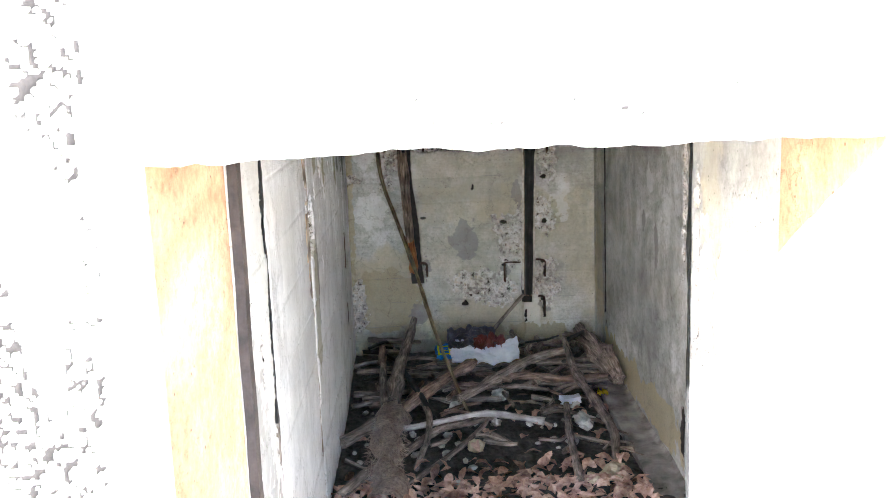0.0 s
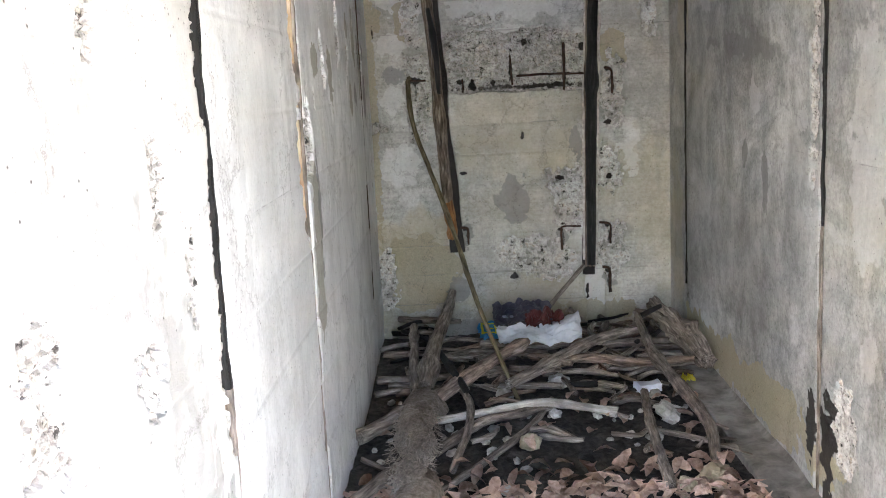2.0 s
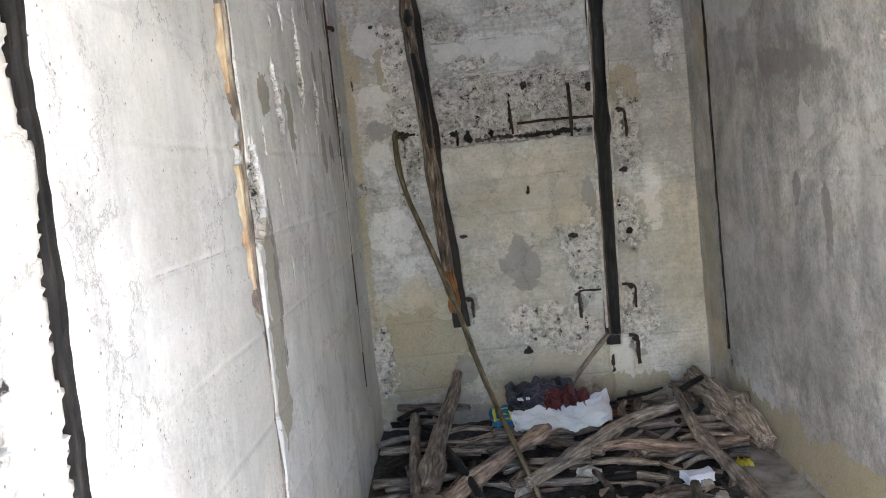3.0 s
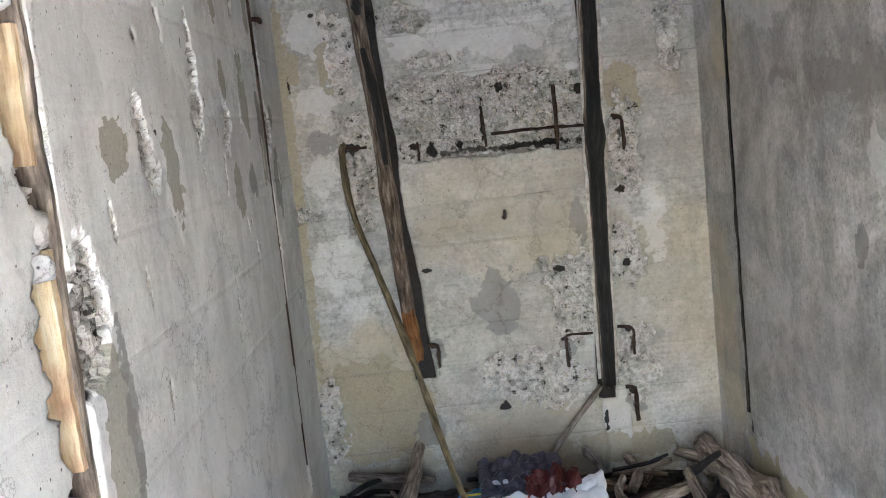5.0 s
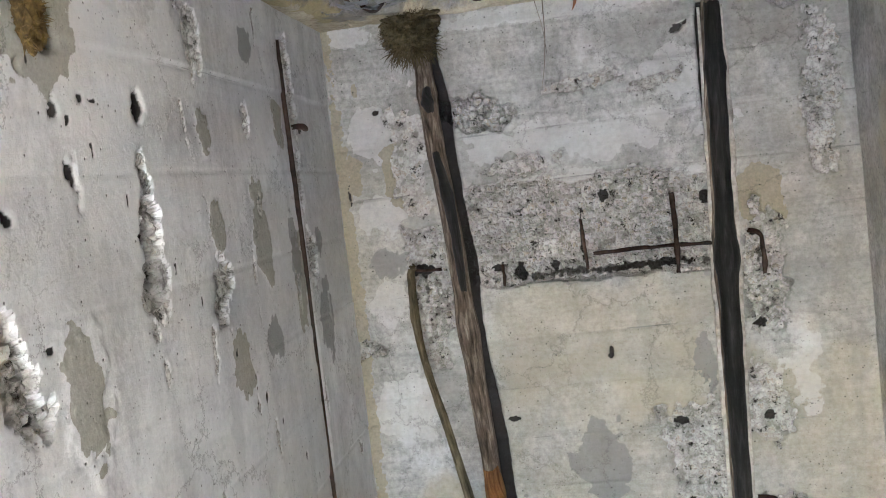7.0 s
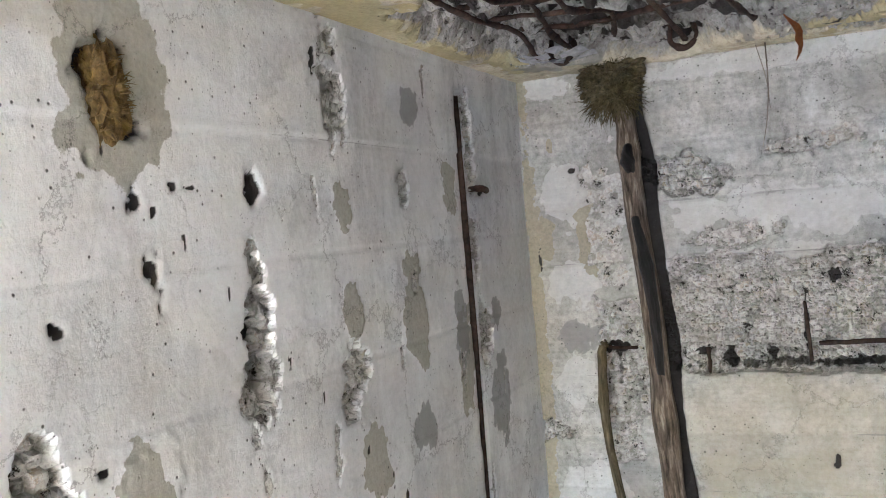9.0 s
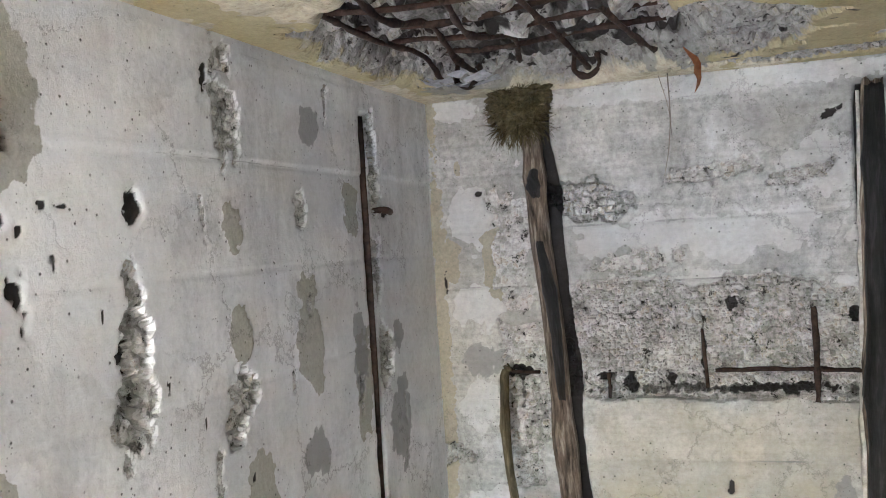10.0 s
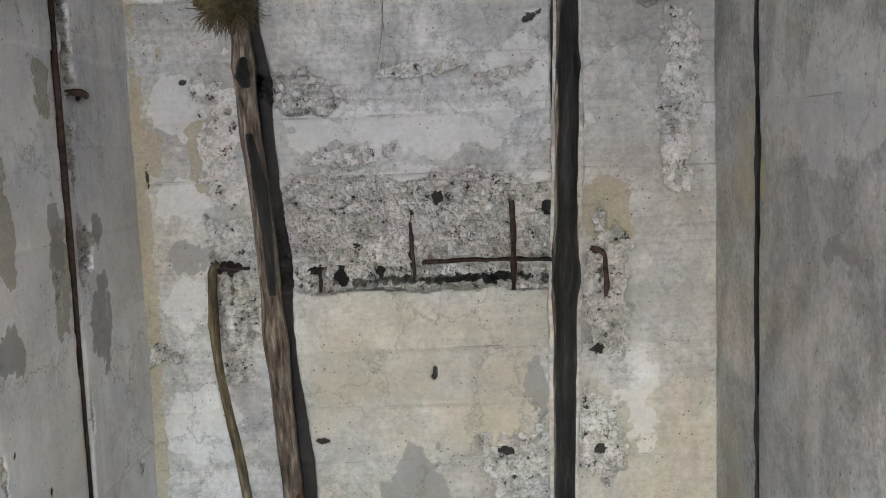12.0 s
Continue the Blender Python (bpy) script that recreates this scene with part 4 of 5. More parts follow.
# ---- battens, dark strips and rods in the wall joints ----
def batten(name, x0, x1, y0, y1, z0, z1, material, label, seed, category="batten"):
    """A sawn strip of wood with a worn, wavering edge."""
    n = 90
    verts, grain, faces = [], [], []
    for i in range(n + 1):
        z = z0 + (z1 - z0) * i / n
        d = [0.0045 * noise.noise(Vector((seed, k * 3.1, z * 9))) + 0.002 * noise.noise(Vector((seed, k * 2.1, z * 40))) for k in range(4)]
        for k, (x, y) in enumerate(((x0, y0), (x1, y0), (x1, y1), (x0, y1))):
            verts.append((x + d[k], y + d[3 - k], z + (0.01 * noise.noise(Vector((k, seed, 1))) if i in (0, n) else 0)))
            grain.append((x, y, z))
    for i in range(n):
        for k in range(4):
            faces.append((i * 4 + k, i * 4 + (k + 1) % 4, i * 4 + 4 + (k + 1) % 4, i * 4 + 4 + k))
    faces += [(3, 2, 1, 0), (n * 4, n * 4 + 1, n * 4 + 2, n * 4 + 3)]
    me = bpy.data.meshes.new(name)
    me.from_pydata(verts, [], faces)
    at = me.attributes.new("grain", "FLOAT_VECTOR", "POINT")
    at.data.foreach_set("vector", [c for g in grain for c in g])
    me.materials.append(material)
    return tagged(new(name, me), label, category)


b = batten("joint_batten", LEFT - 0.05, LEFT + 0.003, 3.398, 3.411, 0.0, CEIL, M_ROT, "dark weathered wooden batten in the joint of the plastered wall", 1)
for z0, z1, s in ((0.91, 1.21, 2), (1.32, 1.5, 3), (1.64, 1.82, 4)):
    p = batten("bare_wood", LEFT - 0.056, LEFT - 0.004, 3.380, 3.397, z0, z1, M_PALEWOOD, "pale bare wood face", s)
    p.parent = b
    del p["category"]
batten("joint_batten", LEFT - 0.03, LEFT + 0.006, 2.451, 2.460, 0.0, 0.74, M_ROT, "thin brown weathered wooden batten in the wall joint", 5)
# added black strip, just proud of the wall, imitates the dark of the crack
batten("joint_batten", LEFT - 0.05, LEFT + 0.006, 2.436, 2.455, 0.74, CEIL, M_CHAR, "black strip standing in for the shade of the open wall joint", 6)
batten("joint_batten", RIGHT - 0.003, RIGHT + 0.03, 5.146, 5.164, 0.29, 1.93, M_CHAR, "black strip in the grey wall joint", 7)
batten("joint_batten", RIGHT - 0.002, RIGHT + 0.03, 3.504, 3.518, 0.0, 0.8, M_ROT, "brown wooden batten in the grey wall joint", 8)
# another added strip that gives the slit its shade
batten("joint_batten", RIGHT - 0.001, RIGHT + 0.03, 3.505, 3.517, 0.803, CEIL, M_CHAR, "black strip standing in for the shade of the grey wall joint", 18)
# the pier edge's shade and tar, built as one black strip
batten("corner_strip", PIER_X - 0.004, PIER_X + 0.02, PIER_Y + 0.001, PIER_Y + 0.016, 0.0, CEIL, M_PIER_EDGE, "black strip for the shaded gap and tar down the edge of the wall pier", 9, "strip")
limb("steel_rod", [(LEFT - 0.019, 5.065, 1.905), (LEFT - 0.017, 5.064, 1.4), (LEFT - 0.020, 5.066, 0.9), (LEFT - 0.020, 5.064, 0.3)], [0.008, 0.008, 0.007, 0.007], M_RUST,
     "rusty vertical steel rod in a chase of the plastered wall", "rod", seed=12, rough=0.08)
limb("rod_stub", [(LEFT - 0.03, 5.13, 1.695), (LEFT - 0.006, 5.15, 1.695), (LEFT - 0.004, 5.18, 1.69)], [0.007, 0.009, 0.007], M_RUST, "short rusty bar end sticking out of the wall", "rod", seed=13)

# ---- dark strip added for the shaded rebate of the doorway ----
lining = new("door_rebate")
tagged(lining, "dark strip standing in for the shaded rebate of an open doorway", "door frame")
for x0, x1 in ((DOOR_L + 0.019, DOOR_L + 0.033),):
    bm = bmesh.new()
    vs = box(bm, x0, x1, INNER + 0.001, INNER + 0.03, 0.0, LINTEL - 0.003)
    bmesh.ops.subdivide_edges(bm, edges=[e for e in bm.edges if abs(e.verts[0].co.z - e.verts[1].co.z) > 1], cuts=30)
    for v in bm.verts:
        v.co.x += 0.005 * noise.noise(Vector((x0, 0, v.co.z * 6)))
    part("side_strip", bm, M_REBATE, lining)


# ---- reinforcing bars ----
def bar(pts, r, label, seed, group=""):
    return limb("rebar", pts, [r] * len(pts), M_RUST, label, "rebar", group, sides=8, rough=0.5, seed=seed, steps=8)


bar([(0.27, 5.478, 1.266), (0.43, 5.474, 1.268), (0.6, 5.478, 1.262)], 0.0048, "horizontal rusted reinforcing bar bared in the broken wall", 20)
bar([(0.496, 5.472, 1.41), (0.498, 5.468, 1.3), (0.495, 5.474, 1.19)], 0.0065, "upright rusted reinforcing bar bared in the broken wall", 21)
bar([(0.243, 5.482, 1.365), (0.246, 5.476, 1.3), (0.25, 5.48, 1.225)], 0.0042, "short rusted reinforcing bar in the broken wall", 22)
bar([(0.01, 5.482, 1.262), (0.013, 5.478, 1.23), (0.012, 5.482, 1.2)], 0.0045, "short rusted reinforcing bar in the broken wall", 23)
hooks = "bent bar ends in the back wall"
bar([(0.69, 5.485, 1.285), (0.715, 5.478, 1.278), (0.725, 5.477, 1.25), (0.724, 5.478, 1.165)], 0.0052, "bent rusted bar end beside the charred post", 24, hooks)
bar([(-0.165, 5.48, 1.266), (-0.22, 5.479, 1.268), (-0.245, 5.477, 1.275)], 0.0052, "bent rusted bar end beside the rotten post", 25, hooks)
bar([(0.56, 5.482, 0.527), (0.475, 5.479, 0.528), (0.463, 5.478, 0.5), (0.466, 5.479, 0.415)], 0.0052, "bent rusted bar end beside the charred post", 26, hooks)
bar([(0.65, 5.482, 0.54), (0.695, 5.479, 0.535), (0.704, 5.478, 0.51), (0.702, 5.479, 0.435)], 0.0052, "bent rusted bar end beside the charred post", 27, hooks)
bar([(0.66, 5.482, 0.318), (0.69, 5.479, 0.312), (0.697, 5.478, 0.28), (0.696, 5.479, 0.19)], 0.0065, "bent rusted bar end low on the back wall", 28, hooks)
bar([(-0.03, 5.48, 0.545), (0.0, 5.479, 0.542), (0.006, 5.478, 0.52), (0.005, 5.479, 0.46)], 0.0052, "bent rusted bar end beside the split post", 29, hooks)
mat_bars = "bars hanging from the broken ceiling"
for k, x in enumerate((-0.26, -0.16, -0.06, 0.05, 0.18)):
    dip = 0.018 * math.sin(k * 1.9)
    bar([(x, 4.42, CEIL + 0.03), (x - 0.005, 4.6, CEIL + 0.026 - dip), (x - 0.008 + 0.02 * math.sin(k * 2.7), 4.8, CEIL + 0.024 + dip), (x + 0.012 * math.cos(k * 3.3), 4.98, CEIL + 0.026 - dip), (x + 0.03 * math.sin(k * 5.1), 5.14 + 0.05 * (k % 2), CEIL - 0.006 + 0.012 * (k % 3))],
        0.0056, "rusted ceiling bar bared by fallen concrete", 40 + k, mat_bars)
for k, y in enumerate((4.60, 4.74, 4.88, 5.02)):
    bar([(-0.31 + 0.02 * k, y, CEIL + 0.04), (-0.1, y + 0.03, CEIL + 0.034), (0.1, y - 0.024, CEIL + 0.036), (0.25, y, CEIL + 0.045)], 0.0052, "rusted cross bar bared by fallen concrete", 50 + k, mat_bars)
for k, (x, y) in enumerate(((-0.2, 5.16), (0.06, 5.2))):
    c = CEIL + 0.012
    bar([(x - 0.03, y, c + 0.02), (x - 0.03, y - 0.01, c - 0.02), (x, y - 0.015, c - 0.036), (x + 0.025, y - 0.01, c - 0.014), (x + 0.02, y, c + 0.012)], 0.006, "curled rusted tie wire under the broken ceiling", 60 + k, mat_bars)

# ---- nest, moss, hanging leaf, roots, cobweb ----
def shaggy(bm, centre, size, count, length, width, seed, down=0.3):
    """Fine blades sprouting over an egg-shaped body."""
    rng = random.Random(seed)
    for _ in range(count):
        d = Vector((rng.gauss(0, 1), rng.gauss(0, 1), rng.gauss(0, 1))).normalized()
        p = Vector(centre) + Vector((d.x * size[0], d.y * size[1], d.z * size[2])) * rng.uniform(0.75, 1.0)
        t = (Vector((rng.gauss(0, 1), rng.gauss(0, 1), rng.gauss(0, 0.8))) * 0.8 + d * 0.5 + Vector((0, 0, -down))).normalized()
        s = t.cross(d).normalized() * width
        q, r = p + t * length * 0.5 + d * length * 0.12, p + t * length * rng.uniform(0.7, 1.2)
        vs = [bm.verts.new(c) for c in (p - s, p + s, q + s, q - s, r)]
        bm.faces.new((vs[0], vs[1], vs[2], vs[3]))
        bm.faces.new((vs[3], vs[2], vs[4]))


def lump(bm, centre, size, seed, detail=3, rough=0.25, freq=2.2):
    vs = bmesh.ops.create_icosphere(bm, subdivisions=detail, radius=1)["verts"]
    for v in vs:
        k = 1 + rough * noise.fractal(v.co * freq + Vector((seed, seed * 0.7, 0)), 0.9, 2.0, 4)
        v.co = Vector(centre) + Vector((v.co.x * size[0], v.co.y * size[1], v.co.z * size[2])) * k
    return vs


nest = tagged(new("bird_nest"), "olive moss and grass nest wedged under the ceiling on the post", "nest")
bm = bmesh.new()
lump(bm, (-0.17, 5.432, 1.938), (0.066, 0.052, 0.056), 4, 4, 0.45, 2.4)
lump(bm, (-0.125, 5.44, 1.95), (0.04, 0.04, 0.04), 5, 3, 0.4, 2.4)
lump(bm, (-0.165, 5.435, 1.966), (0.078, 0.05, 0.026), 6, 4, 0.4, 2.6)
part("nest_body", bm, M_NEST, nest)
bm = bmesh.new()
shaggy(bm, (-0.17, 5.43, 1.94), (0.078, 0.062, 0.066), 2600, 0.020, 0.0011, 71)
shaggy(bm, (-0.165, 5.43, 1.89), (0.065, 0.04, 0.02), 420, 0.055, 0.001, 72, 0.9)
part("grass_fringe", bm, M_NEST, nest)
moss = tagged(new("moss_tuft"), "shaggy brown moss tuft growing from a hole in the wall", "moss")
bm = bmesh.new()
lump(bm, (LEFT - 0.012, 3.958, 1.80), (0.03, 0.036, 0.066), 8, 4, 0.35, 3)
part("moss_body", bm, M_MOSS, moss)
bm = bmesh.new()
shaggy(bm, (LEFT - 0.01, 3.958, 1.80), (0.032, 0.038, 0.068), 700, 0.016, 0.001, 73)
part("moss_fringe", bm, M_MOSS, moss)


def leaf_mesh(name, length, width, material, curl, seed):
    rng = random.Random(seed)
    bm = bmesh.new()
    n, rows = 7, []
    for i in range(n + 1):
        t = i / n
        w = width * math.sin(math.pi * min(1, t * 0.94 + 0.04)) ** 0.8 * (1 + rng.uniform(-0.12, 0.12))
        z = curl * length * (math.sin(t * 3.1) * 0.35 + 0.15 * rng.uniform(-1, 1) * t)
        rows.append([bm.verts.new((t * length - length / 2, k * w, z + abs(k) * w * curl * 1.4 * (1 + 0.4 * rng.uniform(-1, 1)))) for k in (-0.5, 0, 0.5)])
    for a, b in zip(rows, rows[1:]):
        for k in range(2):
            bm.faces.new((a[k], a[k + 1], b[k + 1], b[k]))
    bmesh.ops.solidify(bm, geom=bm.faces[:], thickness=0.0006)
    return mesh_of(name, bm, material, True)


ob = new("hanging_leaf", leaf_mesh("hanging_leaf", 0.10, 0.026, M_RUSSET, 0.5, 3))
ob.matrix_world = pose(0.268, 5.2, CEIL - 0.035, 0, 82, 25)
tagged(ob, "russet dry leaf hanging from the broken ceiling", "leaf")
limb("root_fibre", [(0.205, 5.40, CEIL - 0.005), (0.20, 5.455, 1.88), (0.19, 5.47, 1.80), (0.176, 5.475, 1.74)], [0.0015, 0.0013, 0.001, 0.0008], M_ROT, "thin brown root fibre hanging down the wall", "root", sides=5, seed=80)
limb("root_fibre", [(0.182, 5.42, CEIL - 0.005), (0.196, 5.465, 1.9), (0.2, 5.472, 1.83)], [0.001, 0.0009, 0.0006], M_ROT, "thin brown root fibre hanging down the wall", "root", sides=5, seed=81)
bm = bmesh.new()
rng = random.Random(5)
n = 9
g = [[bm.verts.new((-0.27 + 0.16 * i / n, 4.92 + 0.2 * j / n, CEIL - 0.02 - 0.02 * math.sin(3.1 * i / n) * math.sin(3.1 * j / n) + 0.004 * rng.uniform(-1, 1))) for j in range(n + 1)] for i in range(n + 1)]
for i in range(n):
    for j in range(n):
        if rng.random() < 0.62 and 1.5 < math.hypot(i - 4.5, j - 4.5) + rng.uniform(-1, 3) and math.hypot(i - 4.5, j - 4.5) < 4.6:
            bm.faces.new((g[i][j], g[i + 1][j], g[i + 1][j + 1], g[i][j + 1]))
bmesh.ops.delete(bm, geom=[v for v in bm.verts if not v.link_faces], context="VERTS")
bmesh.ops.solidify(bm, geom=bm.faces[:], thickness=0.0005)
thing("cobweb", bm, M_WEB, "torn dusty grey cobweb under the ceiling bars", "cobweb")

# ---- kerb along the right wall ----
kerb = Relief(3.0, BACK, 0, 0.15, 0.012, 95)
kerb.h += 0.006 * fbm(kerb.U * 5, kerb.V * 9, 96) - 0.02 * smooth(3.7, 3.5, kerb.U)
kerb.build("floor_kerb", lambda u, v, h: (RIGHT + 0.01 - v, u, 0.02 + 0.012 * (v < 0.02) + h), M_KERB, 0.08)

# ---- leaning sticks ----
limb("leaning_stick", [(-0.238, 5.455, 1.285), (-0.249, 5.44, 1.25), (-0.229, 5.37, 1.06), (-0.145, 5.21, 0.83), (-0.055, 4.99, 0.6), (0.024, 4.775, 0.36), (0.105, 4.57, 0.17), (0.172, 4.37, 0.035)],
     [0.009, 0.011, 0.011, 0.011, 0.010, 0.010, 0.009, 0.008], M_GREENBARK, "long thin olive-brown stick leaning against the back wall", "stick", seed=90, steps=8, rough=0.15)
limb("leaning_stick", [(0.57, 5.462, 0.335), (0.47, 5.43, 0.235), (0.38, 5.40, 0.14), (0.31, 5.36, 0.06)], [0.010, 0.011, 0.012, 0.012], M_ROT, "short brown stick propped against the foot of the post", "stick", seed=91)

# ---- the heap of branches ----
HEAP = "branches of the heap on the floor"
limb("branch", [(-0.075, 5.10, 0.31), (-0.10, 4.98, 0.25), (-0.16, 4.65, 0.16), (-0.185, 4.40, 0.09)], [0.018, 0.026, 0.032, 0.034], M_BARK, "thick grey-brown branch standing out of the heap", group=HEAP, seed=101)
limb("branch", [(-0.255, 4.985, 0.18), (-0.245, 4.8, 0.15), (-0.235, 4.5, 0.11), (-0.215, 4.25, 0.07)], [0.02, 0.018, 0.02, 0.02], M_BARK, "grey-brown branch with a black broken end", group=HEAP, seed=102)
limb("branch", [(-0.18, 4.25, 0.06), (-0.02, 4.48, 0.10), (0.2, 4.78, 0.13), (0.3, 4.92, 0.12)], [0.026, 0.027, 0.024, 0.02], M_REDBARK, "thick brown branch lying across the heap", group=HEAP, seed=103)
limb("branch", [(-0.405, 3.985, 0.055), (-0.28, 4.12, 0.07), (-0.13, 4.42, 0.06), (0.0, 4.6, 0.05)], [0.024, 0.028, 0.025, 0.02], M_ROT, "stout weathered branch with a pale sawn end", group=HEAP, seed=104)
limb("branch", [(-0.13, 4.13, 0.05), (0.1, 4.18, 0.065), (0.25, 4.225, 0.07), (0.38, 4.2, 0.06), (0.515, 4.145, 0.05)], [0.014, 0.016, 0.016, 0.015, 0.016], M_BLEACHED, "bleached grey-white stick with a clean end", group=HEAP, seed=105)
limb("branch", [(-0.13, 3.86, 0.04), (0.02, 4.10, 0.045), (0.15, 4.18, 0.045), (0.3, 4.25, 0.045)], [0.017, 0.018, 0.017, 0.014], M_BARK, "curved grey-brown branch on the soil", group=HEAP, seed=106)
limb("branch", [(-0.14, 4.70, 0.15), (-0.09, 4.53, 0.13), (-0.04, 4.38, 0.10), (0.01, 4.22, 0.05)], [0.013, 0.015, 0.014, 0.012], M_CHAR, "dark thin branch sloping down the heap", group=HEAP, seed=107)
limb("branch", [(-0.05, 4.46, 0.07), (-0.015, 4.25, 0.075), (-0.02, 4.0, 0.065), (-0.075, 3.72, 0.03)], [0.012, 0.015, 0.014, 0.012], M_BARK, "bowed grey-brown branch on the soil", group=HEAP, seed=108)
limb("branch", [(-0.12, 3.55, 0.03), (0.1, 3.89, 0.035), (0.23, 4.15, 0.035), (0.3, 4.35, 0.04)], [0.012, 0.012, 0.011, 0.009], M_BARK, "straight thin grey-brown branch on the soil", group=HEAP, seed=109)
limb("branch", [(0.2, 4.57, 0.07), (0.46, 4.70, 0.09), (0.67, 4.63, 0.085), (0.9, 4.6, 0.1)], [0.018, 0.02, 0.019, 0.012], M_REDBARK, "long red-brown branch lying across the heap", group=HEAP, seed=110)
limb("branch", [(0.14, 4.42, 0.08), (0.35, 4.66, 0.10), (0.55, 4.85, 0.13), (0.74, 4.98, 0.13)], [0.022, 0.026, 0.025, 0.02], M_ROT, "thick weathered branch with torn bark on the heap", group=HEAP, seed=111)
limb("branch", [(-0.42, 5.09, 0.05), (-0.36, 5.13, 0.055), (-0.27, 5.18, 0.05)], [0.012, 0.011, 0.010], M_BLEACHED, "short pale stick by the wall", group=HEAP, seed=112)
limb("branch", [(-0.37, 3.49, 0.035), (-0.3, 3.6, 0.05), (-0.24, 3.72, 0.05), (-0.2, 3.85, 0.04)], [0.02, 0.022, 0.02, 0.018], M_BARK, "short stout branch near the wall", group=HEAP, seed=113)
limb("branch", [(0.725, 4.90, 0.215), (0.73, 4.75, 0.17), (0.735, 4.56, 0.13), (0.78, 4.29, 0.085), (0.80, 3.96, 0.06), (0.76, 3.72, 0.03)], [0.014, 0.019, 0.021, 0.022, 0.022, 0.016], M_BARK, "long dark branch bent along the kerb", group=HEAP, seed=114)
limb("branch", [(0.715, 4.87, 0.205), (0.76, 4.91, 0.215), (0.84, 4.96, 0.235)], [0.010, 0.013, 0.009], M_CHAR, "short forked black branch end on the heap", group=HEAP, seed=115)
limb("branch", [(0.645, 4.31, 0.065), (0.62, 4.1, 0.055), (0.60, 3.87, 0.05), (0.58, 3.53, 0.035)], [0.016, 0.017, 0.017, 0.016], M_BARK, "ash-grey half burnt branch on the soil", group=HEAP, seed=116)
limb("branch", [(0.6, 4.03, 0.03), (0.68, 3.97, 0.03), (0.78, 3.89, 0.03)], [0.009, 0.010, 0.009], M_BARK, "thin dark branch on the soil", group=HEAP, seed=117)
log = limb("split_log", [(0.845, 5.16, 0.2), (0.885, 5.0, 0.165), (0.925, 4.8, 0.125), (0.955, 4.6, 0.085)], [0.03, 0.045, 0.05, 0.042], M_BARK, "thick split dark log leaning on the edge of the heap", "log", sides=14, rough=0.35, seed=118, steps=12, flat=0.75)
limb_part("split_face", [(0.835, 5.08, 0.175), (0.87, 4.95, 0.155), (0.905, 4.78, 0.115), (0.94, 4.62, 0.08)], [0.018, 0.034, 0.036, 0.02], M_ROT, log, "torn grey-brown split face", sides=12, rough=0.4, seed=119, steps=12)
rng = random.Random(44)
kinds = ((M_BARK, "grey-brown broken branch in the heap"), (M_REDBARK, "red-brown broken branch in the heap"), (M_ROT, "weathered brown branch in the heap"), (M_CHAR, "charred black branch in the heap"))
for k in range(125):
    deep = k < 92
    y = rng.uniform(4.5, 5.4) if deep else rng.uniform(3.75, 4.6)
    x = rng.uniform(-0.36, 0.9)
    a = rng.gauss(0.0, 0.5) + (math.pi / 2 if rng.random() < 0.22 else 0)
    ln = rng.uniform(0.12, 0.34) if deep else rng.uniform(0.06, 0.2)
    z = 0.025 + (rng.uniform(0, 0.095) * smooth(4.4, 4.95, y) if deep else 0)
    dx, dy = math.cos(a) * ln / 2, math.sin(a) * ln / 2
    x0, x1 = np.clip(x - dx, -0.39, 0.93), np.clip(x + dx, -0.39, 0.93)
    y0, y1 = np.clip(y - dy, 3.6, 5.45), np.clip(y + dy, 3.6, 5.45)
    r = rng.uniform(0.006, 0.018) if deep else rng.uniform(0.004, 0.011)
    mat, lab = kinds[rng.choice((0, 0, 1, 2, 2, 3))]
    bend = rng.uniform(-0.03, 0.03)
    limb("branch", [(float(x0), float(y0), z + rng.uniform(-0.01, 0.02)), (float((x0 + x1) / 2 + bend), float((y0 + y1) / 2 - bend), z + 0.01), (float(x1), float(y1), z + rng.uniform(-0.01, 0.02))],
         [r, r * 1.05, r * 0.75], mat, lab, group=HEAP, seed=200 + k, sides=8)

# ---- the rotten fibrous piece in the heap ----
bm = bmesh.new()
n, mrows = 46, 16
rows = []
for i in range(n + 1):
    t = i / n
    y = 4.34 - 0.98 * t
    cx = -0.195 - 0.01 * math.sin(t * 5) + 0.012 * math.sin(t * 17)
    w = 0.058 + 0.022 * math.sin(t * 7 + 0.6) + 0.012 * math.sin(t * 19) + 0.02 * t
    z = 0.085 - 0.02 * t + 0.012 * math.sin(t * 9)
    row = []
    for j in range(mrows + 1):
        s = j / mrows * 2 - 1
        e = 0.018 * noise.noise(Vector((t * 26, s * 2, 3))) + 0.008 * noise.noise(Vector((t * 70, s * 9, 7)))
        row.append(bm.verts.new((cx + s * w + e, y + e, z + 0.022 * (1 - s * s) + 0.9 * e - 0.05 * s ** 4)))
    rows.append(row)
for a, b in zip(rows, rows[1:]):
    for j in range(mrows):
        bm.faces.new((a[j], a[j + 1], b[j + 1], b[j]))
bmesh.ops.solidify(bm, geom=bm.faces[:], thickness=0.012)
shaggy(bm, (-0.2, 3.85, 0.085), (0.085, 0.45, 0.02), 1500, 0.028, 0.0011, 74, 0.5)
thing("rotten_bark", bm, M_FIBRE, "fibrous grey-brown slab of rotten bark lying on the heap", "bark", smooth_faces=True)

